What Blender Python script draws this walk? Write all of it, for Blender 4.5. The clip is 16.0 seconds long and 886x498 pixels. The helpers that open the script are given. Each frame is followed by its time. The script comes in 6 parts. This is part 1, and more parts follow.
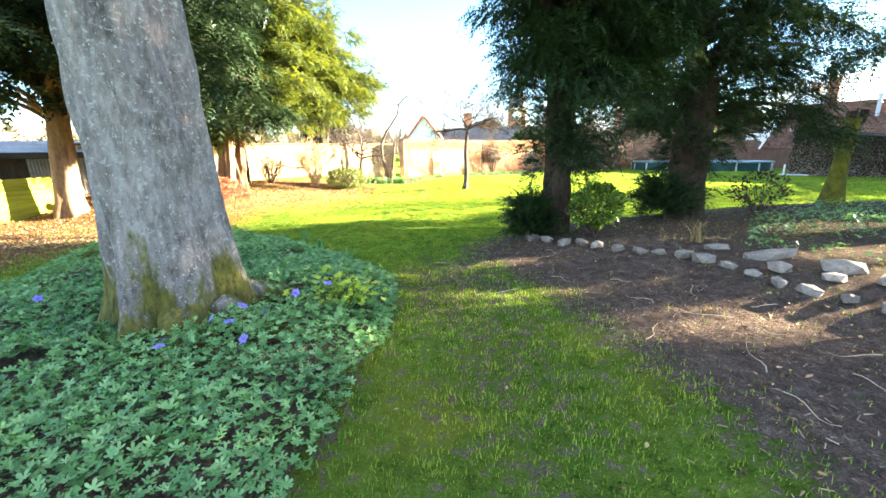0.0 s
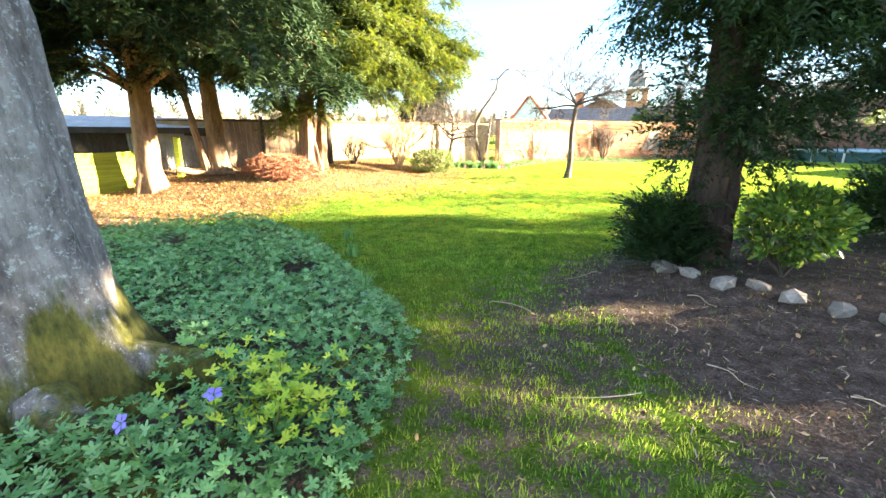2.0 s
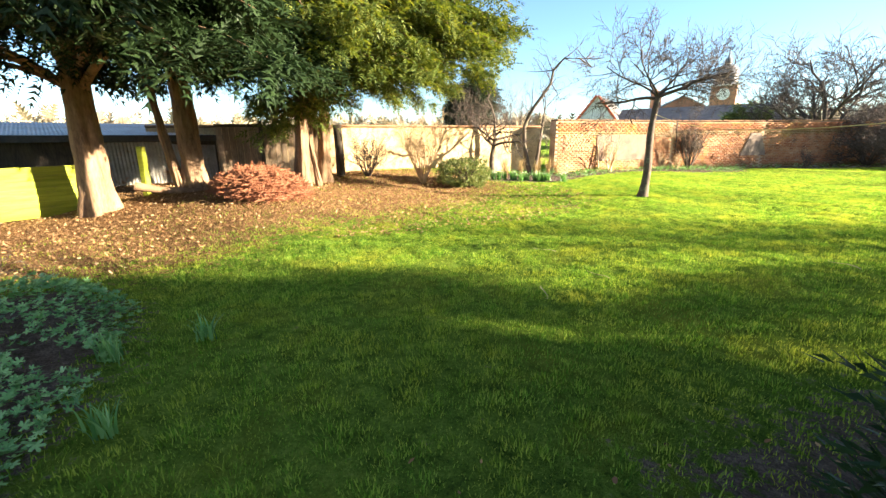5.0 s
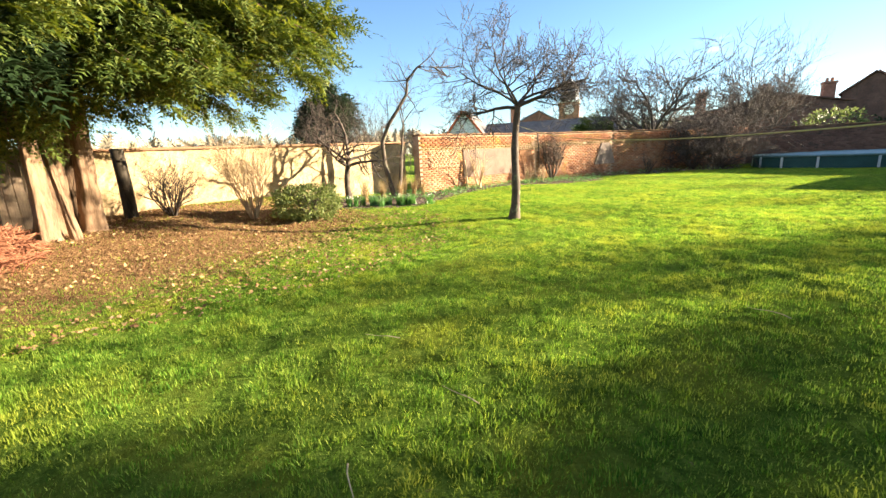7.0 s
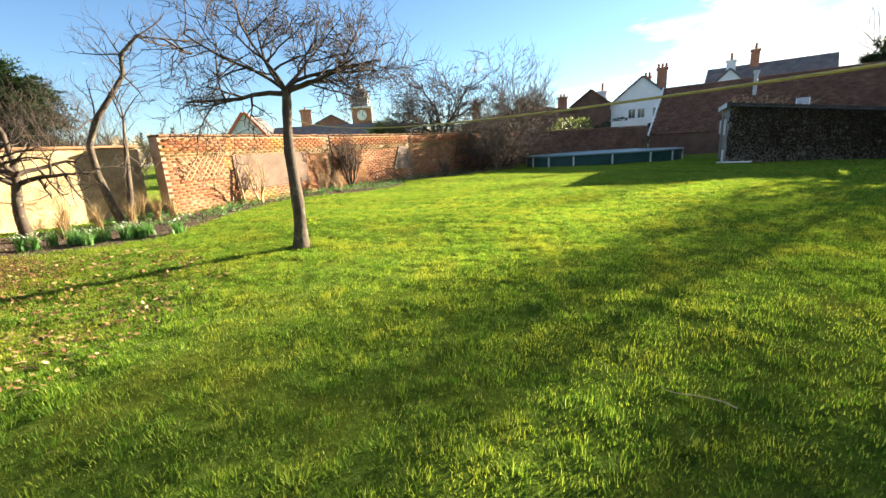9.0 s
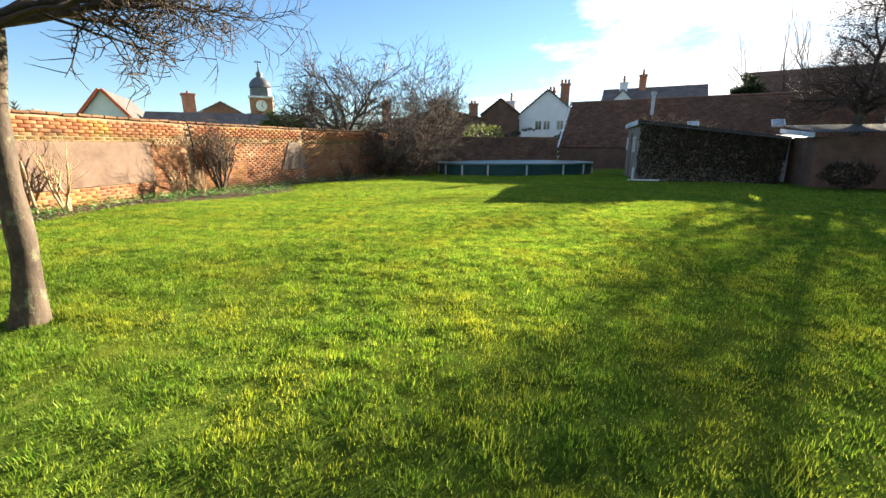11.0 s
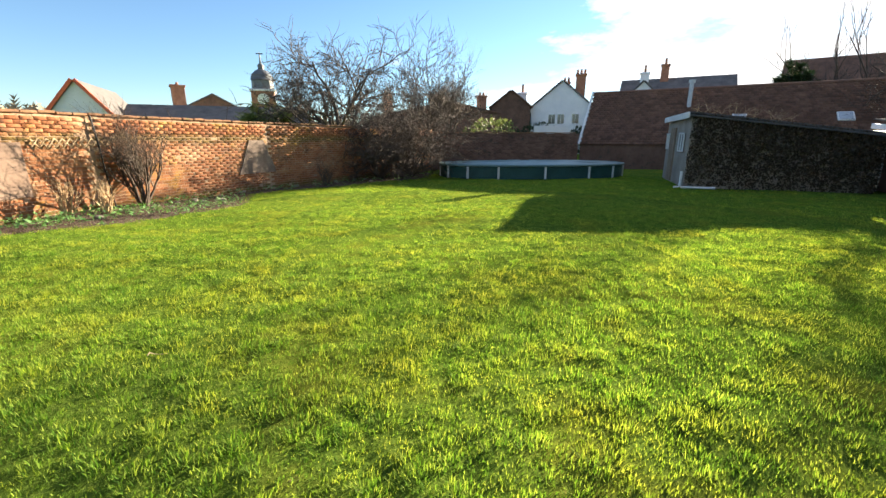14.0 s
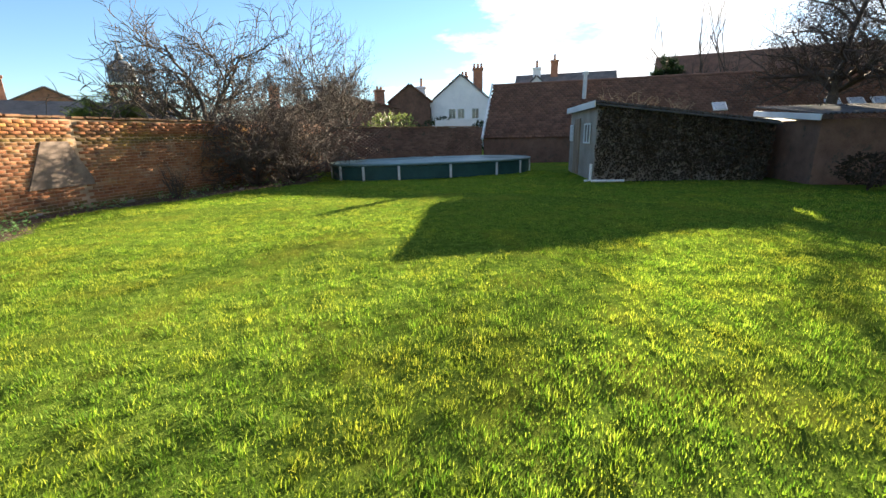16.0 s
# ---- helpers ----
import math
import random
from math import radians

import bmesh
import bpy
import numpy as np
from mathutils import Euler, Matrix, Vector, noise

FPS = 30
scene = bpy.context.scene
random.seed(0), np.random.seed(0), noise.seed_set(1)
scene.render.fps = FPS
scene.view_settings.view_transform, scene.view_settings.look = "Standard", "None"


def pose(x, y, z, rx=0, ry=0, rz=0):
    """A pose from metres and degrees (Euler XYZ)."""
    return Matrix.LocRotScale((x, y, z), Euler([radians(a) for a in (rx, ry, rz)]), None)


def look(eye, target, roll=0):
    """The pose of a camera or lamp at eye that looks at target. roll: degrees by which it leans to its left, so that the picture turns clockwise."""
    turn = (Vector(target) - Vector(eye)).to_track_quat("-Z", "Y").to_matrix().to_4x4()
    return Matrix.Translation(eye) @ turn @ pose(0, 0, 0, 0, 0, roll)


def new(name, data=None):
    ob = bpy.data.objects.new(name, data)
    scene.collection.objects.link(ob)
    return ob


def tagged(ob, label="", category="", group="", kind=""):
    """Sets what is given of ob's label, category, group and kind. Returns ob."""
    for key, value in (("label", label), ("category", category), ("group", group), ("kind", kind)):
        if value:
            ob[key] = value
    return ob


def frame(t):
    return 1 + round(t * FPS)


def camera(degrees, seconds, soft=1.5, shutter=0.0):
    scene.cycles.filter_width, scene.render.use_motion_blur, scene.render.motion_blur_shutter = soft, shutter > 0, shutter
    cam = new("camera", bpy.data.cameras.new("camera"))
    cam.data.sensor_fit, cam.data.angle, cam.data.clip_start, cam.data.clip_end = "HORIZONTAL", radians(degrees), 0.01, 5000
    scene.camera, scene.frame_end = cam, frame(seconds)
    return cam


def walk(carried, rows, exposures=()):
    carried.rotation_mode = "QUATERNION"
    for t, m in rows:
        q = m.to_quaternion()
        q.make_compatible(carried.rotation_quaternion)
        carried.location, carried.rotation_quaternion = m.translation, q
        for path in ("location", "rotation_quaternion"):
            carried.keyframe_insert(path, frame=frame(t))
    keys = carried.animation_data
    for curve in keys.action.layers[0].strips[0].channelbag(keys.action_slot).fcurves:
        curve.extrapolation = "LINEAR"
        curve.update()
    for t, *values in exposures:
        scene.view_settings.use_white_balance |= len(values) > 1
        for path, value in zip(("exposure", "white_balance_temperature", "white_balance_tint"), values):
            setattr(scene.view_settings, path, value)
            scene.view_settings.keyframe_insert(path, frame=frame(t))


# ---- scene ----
cam = camera(94.2, 16.0)
PATH = [
    (0, (-0.694, -1.458, 1.525), (-0.836, 0.481, 1.059), -0.8),
    (0.5, (-0.655, -0.954, 1.52), (-0.917, 0.966, 1.026), -0.9),
    (1, (-0.604, -0.452, 1.492), (-1.006, 1.44, 0.985), -0.5),
    (1.5, (-0.623, 0.054, 1.457), (-1.132, 1.916, 0.931), -0.2),
    (2, (-0.624, 0.534, 1.44), (-1.222, 2.365, 0.901), -0.0),
    (2.5, (-0.665, 1.017, 1.45), (-1.355, 2.812, 0.899), 0.2),
    (3, (-0.766, 1.531, 1.433), (-1.468, 3.319, 0.874), -0.0),
    (3.5, (-0.783, 2.082, 1.349), (-1.559, 3.842, 0.8), -0.3),
    (3.7, (-0.802, 2.293, 1.348), (-1.622, 4.035, 0.806), -0.3),
    (5.8, (-0.814, 4.656, 1.468), (-1.687, 6.385, 0.969), -0.6),
    (6, (-0.805, 4.884, 1.465), (-1.623, 6.641, 0.972), -0.6),
    (6.5, (-0.833, 5.431, 1.464), (-1.461, 7.271, 0.994), -1.0),
    (7, (-0.854, 5.972, 1.472), (-1.223, 7.884, 1.015), -2.8),
    (7.5, (-0.815, 6.562, 1.446), (-0.943, 8.509, 1.004), -3.7),
    (8, (-0.789, 7.12, 1.436), (-0.675, 9.065, 0.984), -4.1),
    (8.5, (-0.703, 7.645, 1.415), (-0.38, 9.563, 0.953), -4.1),
    (9, (-0.56, 8.197, 1.394), (-0.036, 10.067, 0.913), -3.6),
    (9.5, (-0.363, 8.734, 1.355), (0.336, 10.538, 0.851), -2.9),
    (9.7, (-0.28, 8.939, 1.327), (0.48, 10.717, 0.814), -2.6),
    (11.8, (0.994, 11.185, 1.552), (1.935, 12.883, 1.073), 0.3),
    (12, (1.117, 11.377, 1.576), (2.045, 13.084, 1.1), 0.1),
    (12.5, (1.414, 11.868, 1.581), (2.309, 13.591, 1.101), -0.3),
    (13, (1.697, 12.373, 1.579), (2.566, 14.104, 1.082), -0.3),
    (13.5, (2.008, 12.839, 1.575), (2.872, 14.568, 1.063), -0.2),
    (14, (2.321, 13.248, 1.564), (3.21, 14.965, 1.051), -0.0),
    (14.5, (2.626, 13.684, 1.549), (3.569, 15.374, 1.047), -0.1),
    (15, (2.949, 14.081, 1.532), (3.967, 15.729, 1.035), -0.3),
    (15.5, (3.349, 14.484, 1.522), (4.46, 16.068, 1.017), -0.9),
    (16, (3.72, 14.888, 1.505), (4.958, 16.366, 0.974), -1.2),
]
walk(cam, [(t, look(eye, target, roll)) for t, eye, target, roll in PATH],
     exposures=((0, 4.3), (1.5, 4.3), (2.5, 4.25), (3.7, 3.95), (5.8, 2.8), (7, 2.75), (9, 2.5), (12, 2.35), (16, 2.5)))

# ---- world, sun, exposure ----
SUN_AZ, SUN_EL = 73.2, 14.0           # clockwise from +y, degrees
world = bpy.data.worlds.new("sky")
scene.world = world
world.use_nodes = True
wn, wl = world.node_tree.nodes, world.node_tree.links
wn.clear()
w_out = wn.new("ShaderNodeOutputWorld")
w_bg = wn.new("ShaderNodeBackground")
w_bg.inputs["Strength"].default_value = 0.048
w_sky = wn.new("ShaderNodeTexSky")
w_sky.sky_type = "NISHITA"
w_sky.sun_disc = False
w_sky.sun_elevation = radians(SUN_EL)
w_sky.sun_rotation = radians(SUN_AZ)
w_sky.air_density, w_sky.dust_density, w_sky.ozone_density = 0.95, 0.05, 3.4
w_tc = wn.new("ShaderNodeTexCoord")
w_map = wn.new("ShaderNodeMapping")
w_map.inputs["Scale"].default_value = (2.2, 2.2, 7.0)
w_map.inputs["Location"].default_value = (0.35, 1.3, 0.1)
w_noise = wn.new("ShaderNodeTexNoise")
w_noise.inputs["Scale"].default_value = 1.6
w_noise.inputs["Detail"].default_value = 9
w_noise.inputs["Roughness"].default_value = 0.62
w_ramp = wn.new("ShaderNodeValToRGB")
w_ramp.color_ramp.elements[0].position = 0.53
w_ramp.color_ramp.elements[1].position = 0.70
w_mix = wn.new("ShaderNodeMix")
w_mix.data_type = "RGBA"
w_mix.inputs[7].default_value = (6.6, 6.5, 6.4, 1)
wl.new(w_tc.outputs["Generated"], w_map.inputs["Vector"])
wl.new(w_map.outputs["Vector"], w_noise.inputs["Vector"])
# broken cloud banks gather low in the north-east; the north is clear
w_dot = wn.new("ShaderNodeVectorMath")
w_dot.operation = "DOT_PRODUCT"
w_dot.inputs[1].default_value = (math.sin(radians(62)) * math.cos(radians(13)), math.cos(radians(62)) * math.cos(radians(13)), math.sin(radians(13)))
wl.new(w_tc.outputs["Generated"], w_dot.inputs[0])
w_bank = wn.new("ShaderNodeMapRange")
w_bank.inputs["From Min"].default_value, w_bank.inputs["From Max"].default_value = 0.72, 0.97
w_bank.inputs["To Min"].default_value, w_bank.inputs["To Max"].default_value = 0.0, 0.085
wl.new(w_dot.outputs["Value"], w_bank.inputs["Value"])
w_dot2 = wn.new("ShaderNodeVectorMath")
w_dot2.operation = "DOT_PRODUCT"
w_dot2.inputs[1].default_value = (math.sin(radians(-22)), math.cos(radians(-22)), 0.2)
wl.new(w_tc.outputs["Generated"], w_dot2.inputs[0])
w_clear = wn.new("ShaderNodeMapRange")
w_clear.inputs["From Min"].default_value, w_clear.inputs["From Max"].default_value = 0.3, 0.75
w_clear.inputs["To Min"].default_value, w_clear.inputs["To Max"].default_value = 0.03, -0.14
wl.new(w_dot2.outputs["Value"], w_clear.inputs["Value"])
w_add = wn.new("ShaderNodeMath")
w_add2 = wn.new("ShaderNodeMath")
wl.new(w_noise.outputs["Fac"], w_add.inputs[0])
wl.new(w_bank.outputs["Result"], w_add.inputs[1])
wl.new(w_add.outputs[0], w_add2.inputs[0])
wl.new(w_clear.outputs["Result"], w_add2.inputs[1])
wl.new(w_add2.outputs[0], w_ramp.inputs["Fac"])
wl.new(w_ramp.outputs["Color"], w_mix.inputs[0])
wl.new(w_sky.outputs["Color"], w_mix.inputs[6])
wl.new(w_mix.outputs[2], w_bg.inputs["Color"])
wl.new(w_bg.outputs["Background"], w_out.inputs["Surface"])

sun_data = bpy.data.lights.new("sun", "SUN")
sun_data.energy = 5.0
sun_data.angle = radians(0.6)
sun_data.color = (1.0, 0.85, 0.62)
sun = new("sun", sun_data)
sun_to = Vector((math.sin(radians(SUN_AZ)) * math.cos(radians(SUN_EL)), math.cos(radians(SUN_AZ)) * math.cos(radians(SUN_EL)), math.sin(radians(SUN_EL))))
sun.matrix_world = look((30, 20, 20), Vector((30, 20, 20)) - sun_to)


# ---- materials ----
def nodes_of(name):
    m = bpy.data.materials.new(name)
    m.use_nodes = True
    nt = m.node_tree
    nt.nodes.clear()
    out = nt.nodes.new("ShaderNodeOutputMaterial")
    return m, nt, out


def noise_node(nt, vec, scale, detail=5, rough=0.6):
    n = nt.nodes.new("ShaderNodeTexNoise")
    n.inputs["Scale"].default_value = scale
    n.inputs["Detail"].default_value = detail
    n.inputs["Roughness"].default_value = rough
    nt.links.new(vec, n.inputs["Vector"])
    return n.outputs["Fac"]


def ramp_node(nt, fac, stops):
    r = nt.nodes.new("ShaderNodeValToRGB")
    el = r.color_ramp.elements
    while len(el) < len(stops):
        el.new(0.5)
    for e, (p, c) in zip(el, stops):
        e.position, e.color = p, (*c, 1)
    nt.links.new(fac, r.inputs["Fac"])
    return r.outputs["Color"]


def mix_node(nt, fac, a, b, mode="MIX"):
    m = nt.nodes.new("ShaderNodeMix")
    m.data_type, m.blend_type = "RGBA", mode
    for sock, v in ((m.inputs[0], fac), (m.inputs[6], a), (m.inputs[7], b)):
        if isinstance(v, (int, float)):
            sock.default_value = v
        elif isinstance(v, tuple):
            sock.default_value = (*v, 1)
        else:
            nt.links.new(v, sock)
    return m.outputs[2]


def math_node(nt, op, a, b=0.0, clamp=False):
    m = nt.nodes.new("ShaderNodeMath")
    m.operation, m.use_clamp = op, clamp
    for sock, v in ((m.inputs[0], a), (m.inputs[1], b)):
        if isinstance(v, (int, float)):
            sock.default_value = v
        else:
            nt.links.new(v, sock)
    return m.outputs[0]


def coords(nt, stretch=(1, 1, 1)):
    g = nt.nodes.new("ShaderNodeNewGeometry")
    m = nt.nodes.new("ShaderNodeMapping")
    m.inputs["Scale"].default_value = stretch
    nt.links.new(g.outputs["Position"], m.inputs["Vector"])
    return m.outputs["Vector"], g


def finish(nt, out, colour, rough=0.8, bump=None, strength=0.3, dist=0.01, metal=0.0, spec=0.4, shine=0.0, shine_col=None):
    p = nt.nodes.new("ShaderNodeBsdfPrincipled")
    p.inputs["Roughness"].default_value = rough
    p.inputs["Metallic"].default_value = metal
    p.inputs["Specular IOR Level"].default_value = spec
    if isinstance(colour, tuple):
        p.inputs["Base Color"].default_value = (*colour, 1)
    else:
        nt.links.new(colour, p.inputs["Base Color"])
    if bump is not None:
        b = nt.nodes.new("ShaderNodeBump")
        b.inputs["Strength"].default_value, b.inputs["Distance"].default_value = strength, dist
        nt.links.new(bump, b.inputs["Height"])
        nt.links.new(b.outputs["Normal"], p.inputs["Normal"])
    if shine:
        t = nt.nodes.new("ShaderNodeBsdfTranslucent")
        tc = shine_col if shine_col is not None else colour
        if isinstance(tc, tuple):
            t.inputs["Color"].default_value = (*tc, 1)
        else:
            nt.links.new(tc, t.inputs["Color"])
        mx = nt.nodes.new("ShaderNodeMixShader")
        mx.inputs["Fac"].default_value = shine
        nt.links.new(p.outputs[0], mx.inputs[1])
        nt.links.new(t.outputs[0], mx.inputs[2])
        nt.links.new(mx.outputs[0], out.inputs["Surface"])
    else:
        nt.links.new(p.outputs[0], out.inputs["Surface"])


def surface(name, c1, c2, scale=4.0, fine=40.0, rough=0.85, strength=0.4, dist=0.01, stretch=(1, 1, 1), metal=0.0, c3=None, spec=0.3, random_col=0.0):
    """A rough natural surface: two colours in large patches, a third in fine specks, bumped by both."""
    m, nt, out = nodes_of(name)
    vec, g = coords(nt, stretch)
    big, small = noise_node(nt, vec, scale, 6, 0.65), noise_node(nt, vec, fine, 4, 0.7)
    both = math_node(nt, "ADD", math_node(nt, "MULTIPLY", big, 0.65), math_node(nt, "MULTIPLY", small, 0.35))
    col = ramp_node(nt, both, [(0.36, c1), (0.62, c2)])
    if c3 is not None:
        spots = ramp_node(nt, noise_node(nt, vec, scale * 2.3, 7, 0.75), [(0.55, (0, 0, 0)), (0.66, (1, 1, 1))])
        col = mix_node(nt, spots, col, c3)
    if random_col:
        oi = nt.nodes.new("ShaderNodeObjectInfo")
        isl = math_node(nt, "FRACT", math_node(nt, "ADD", g.outputs["Random Per Island"], oi.outputs["Random"]))
        shade = ramp_node(nt, isl, [(0.0, (1 - random_col,) * 3), (1.0, (1 + random_col,) * 3)])
        col = mix_node(nt, 1.0, col, shade, "MULTIPLY")
    finish(nt, out, col, rough, both, strength, dist, metal, spec)
    return m


def leafy(name, stops, rough=0.5, shine=0.35, tint=None, big=0.0, spec=0.3):
    """Leaves: a colour for each leaf by chance."""
    m, nt, out = nodes_of(name)
    vec, g = coords(nt)
    fac = g.outputs["Random Per Island"]
    if big:
        n = noise_node(nt, vec, big, 3, 0.5)
        fac = math_node(nt, "ADD", math_node(nt, "MULTIPLY", fac, 0.5), math_node(nt, "MULTIPLY", n, 0.5))
    col = ramp_node(nt, fac, stops)
    tcol = mix_node(nt, 1.0, col, tint, "MULTIPLY") if tint else col
    finish(nt, out, col, rough, None, spec=spec, shine=shine, shine_col=tcol)
    return m


def ground_material():
    m, nt, out = nodes_of("lawn_and_soil")
    vec, g = coords(nt)

    def attr(n):
        a = nt.nodes.new("ShaderNodeAttribute")
        a.attribute_name = n
        return a.outputs["Fac"]
    n1, n2, n3 = noise_node(nt, vec, 0.9, 5), noise_node(nt, vec, 9, 6, 0.7), noise_node(nt, vec, 70, 4, 0.7)
    lawn = ramp_node(nt, math_node(nt, "ADD", math_node(nt, "MULTIPLY", n2, 0.6), math_node(nt, "MULTIPLY", n3, 0.4)),
                     [(0.33, (0.034, 0.056, 0.012)), (0.5, (0.122, 0.200, 0.028)), (0.66, (0.25, 0.34, 0.055))])
    lawn = mix_node(nt, ramp_node(nt, n1, [(0.50, (0, 0, 0)), (0.66, (0.6, 0.6, 0.6))]), lawn, (0.24, 0.25, 0.035))
    soil = ramp_node(nt, math_node(nt, "ADD", math_node(nt, "MULTIPLY", n2, 0.5), math_node(nt, "MULTIPLY", n3, 0.5)),
                     [(0.34, (0.044, 0.033, 0.026)), (0.52, (0.145, 0.110, 0.088)), (0.68, (0.30, 0.235, 0.19))])
    litter = ramp_node(nt, n3, [(0.36, (0.07, 0.038, 0.020)), (0.52, (0.23, 0.130, 0.062)), (0.68, (0.46, 0.29, 0.15))])
    wob = math_node(nt, "MULTIPLY", math_node(nt, "SUBTRACT", n2, 0.5), 2.2)
    soil_f = math_node(nt, "MULTIPLY", math_node(nt, "SUBTRACT", math_node(nt, "ADD", attr("soil"), wob), 0.40), 5.0, True)
    leaf_f = math_node(nt, "MULTIPLY", math_node(nt, "SUBTRACT", math_node(nt, "ADD", attr("litter"), wob), 0.36), 4.0, True)
    col = mix_node(nt, soil_f, mix_node(nt, leaf_f, lawn, litter), soil)
    finish(nt, out, col, 0.95, math_node(nt, "ADD", n2, n3), 1.0, 0.06, spec=0.0)
    return m


M_GROUND = ground_material()


def blade_material():
    """Grass: green by blade, yellower in mossy patches, darker and bluer in others."""
    m, nt, out = nodes_of("grass_blade")
    vec, g = coords(nt)
    n = noise_node(nt, vec, 5.0, 4, 0.6)
    fac = math_node(nt, "ADD", math_node(nt, "MULTIPLY", g.outputs["Random Per Island"], 0.45), math_node(nt, "MULTIPLY", n, 0.55))
    col = ramp_node(nt, fac, [(0.22, (0.038, 0.108, 0.012)), (0.48, (0.142, 0.285, 0.030)), (0.74, (0.36, 0.46, 0.078))])
    patch = ramp_node(nt, noise_node(nt, vec, 1.1, 5, 0.65), [(0.46, (0, 0, 0)), (0.64, (0.7, 0.7, 0.7))])
    col = mix_node(nt, patch, col, ramp_node(nt, fac, [(0.25, (0.19, 0.255, 0.022)), (0.7, (0.46, 0.47, 0.07))]))
    finish(nt, out, col, 0.7, None, spec=0.12, shine=0.5, shine_col=mix_node(nt, 1.0, col, (1.36, 1.29, 0.8), "MULTIPLY"))
    return m


M_BLADE = blade_material()
M_LITTER = leafy("dead_leaf", [(0.0, (0.10, 0.05, 0.023)), (0.45, (0.29, 0.155, 0.068)), (0.85, (0.45, 0.28, 0.135)), (1.0, (0.50, 0.37, 0.22))], 0.8, 0.15)
M_GERAN = leafy("geranium_leaf", [(0.15, (0.040, 0.120, 0.032)), (0.5, (0.14, 0.31, 0.095)), (0.85, (0.30, 0.48, 0.20))], 0.42, 0.3, (1.1, 1.2, 0.6), 1.6, 0.5)
M_LIME = leafy("lime_leaf", [(0.0, (0.30, 0.46, 0.04)), (1.0, (0.55, 0.62, 0.07))], 0.5, 0.4)
M_VIOLET = surface("violet_petal", (0.16, 0.12, 0.62), (0.28, 0.22, 0.78), 30, 80, 0.6, 0.1)
M_WHITEFL = surface("white_petal", (0.7, 0.7, 0.62), (0.85, 0.85, 0.8), 30, 80, 0.6, 0.1)
M_YEW = leafy("yew_needles", [(0.0, (0.010, 0.024, 0.008)), (0.6, (0.026, 0.055, 0.016)), (1.0, (0.050, 0.085, 0.025))], 0.5, 0.25, (1.2, 1.2, 0.5), 1.2)
M_CYPRESS = leafy("cypress_spray", [(0.15, (0.022, 0.045, 0.010)), (0.5, (0.085, 0.125, 0.024)), (0.9, (0.22, 0.235, 0.06))], 0.55, 0.4, (1.5, 1.3, 0.5), 0.7)
M_DARKCON = leafy("dark_conifer_spray", [(0.0, (0.008, 0.020, 0.008)), (1.0, (0.032, 0.060, 0.018))], 0.55, 0.25, None, 0.8)
M_SHRUBG = leafy("shrub_leaf", [(0.0, (0.09, 0.13, 0.03)), (1.0, (0.25, 0.28, 0.09))], 0.5, 0.35)
M_EUON = leafy("variegated_leaf", [(0.0, (0.03, 0.075, 0.012)), (0.7, (0.10, 0.18, 0.02)), (0.93, (0.16, 0.24, 0.03)), (1.0, (0.5, 0.48, 0.06))], 0.4, 0.3)
M_DRY = leafy("dry_grass", [(0.0, (0.22, 0.14, 0.06)), (1.0, (0.48, 0.36, 0.18))], 0.7, 0.3)
M_IVY = leafy("ivy_leaf", [(0.0, (0.040, 0.030, 0.020)), (1.0, (0.070, 0.052, 0.034))], 0.8, 0.1, spec=0.1)
M_BARK = surface("grey_bark", (0.16, 0.14, 0.12), (0.36, 0.33, 0.29), 2.2, 26, 0.9, 0.9, 0.03, (1, 1, 0.35), c3=(0.42, 0.44, 0.36))
M_YEWBARK = surface("yew_bark", (0.022, 0.014, 0.011), (0.085, 0.054, 0.040), 5, 40, 0.9, 0.8, 0.03, (1, 1, 0.25))
M_CONBARK = surface("conifer_bark", (0.08, 0.048, 0.03), (0.30, 0.19, 0.115), 4, 30, 0.9, 0.9, 0.03, (1, 1, 0.25))
M_TWIG = surface("twig_bark", (0.04, 0.029, 0.023), (0.11, 0.083, 0.066), 6, 60, 0.85, 0.4)
M_TREEBARK = surface("young_tree_bark", (0.05, 0.036, 0.027), (0.14, 0.105, 0.08), 5, 45, 0.85, 0.7, 0.02, (1, 1, 0.5), c3=(0.22, 0.23, 0.13))
M_PALETWIG = surface("pale_twig", (0.30, 0.20, 0.11), (0.52, 0.38, 0.23), 6, 60, 0.8, 0.4)
M_MOSS = surface("moss", (0.05, 0.06, 0.008), (0.17, 0.16, 0.02), 7, 90, 1.0, 1.0, 0.02)
M_STONE = surface("bed_stone", (0.12, 0.098, 0.08), (0.32, 0.28, 0.235), 5, 50, 0.85, 0.5, 0.01, c3=(0.20, 0.21, 0.14), random_col=0.35)


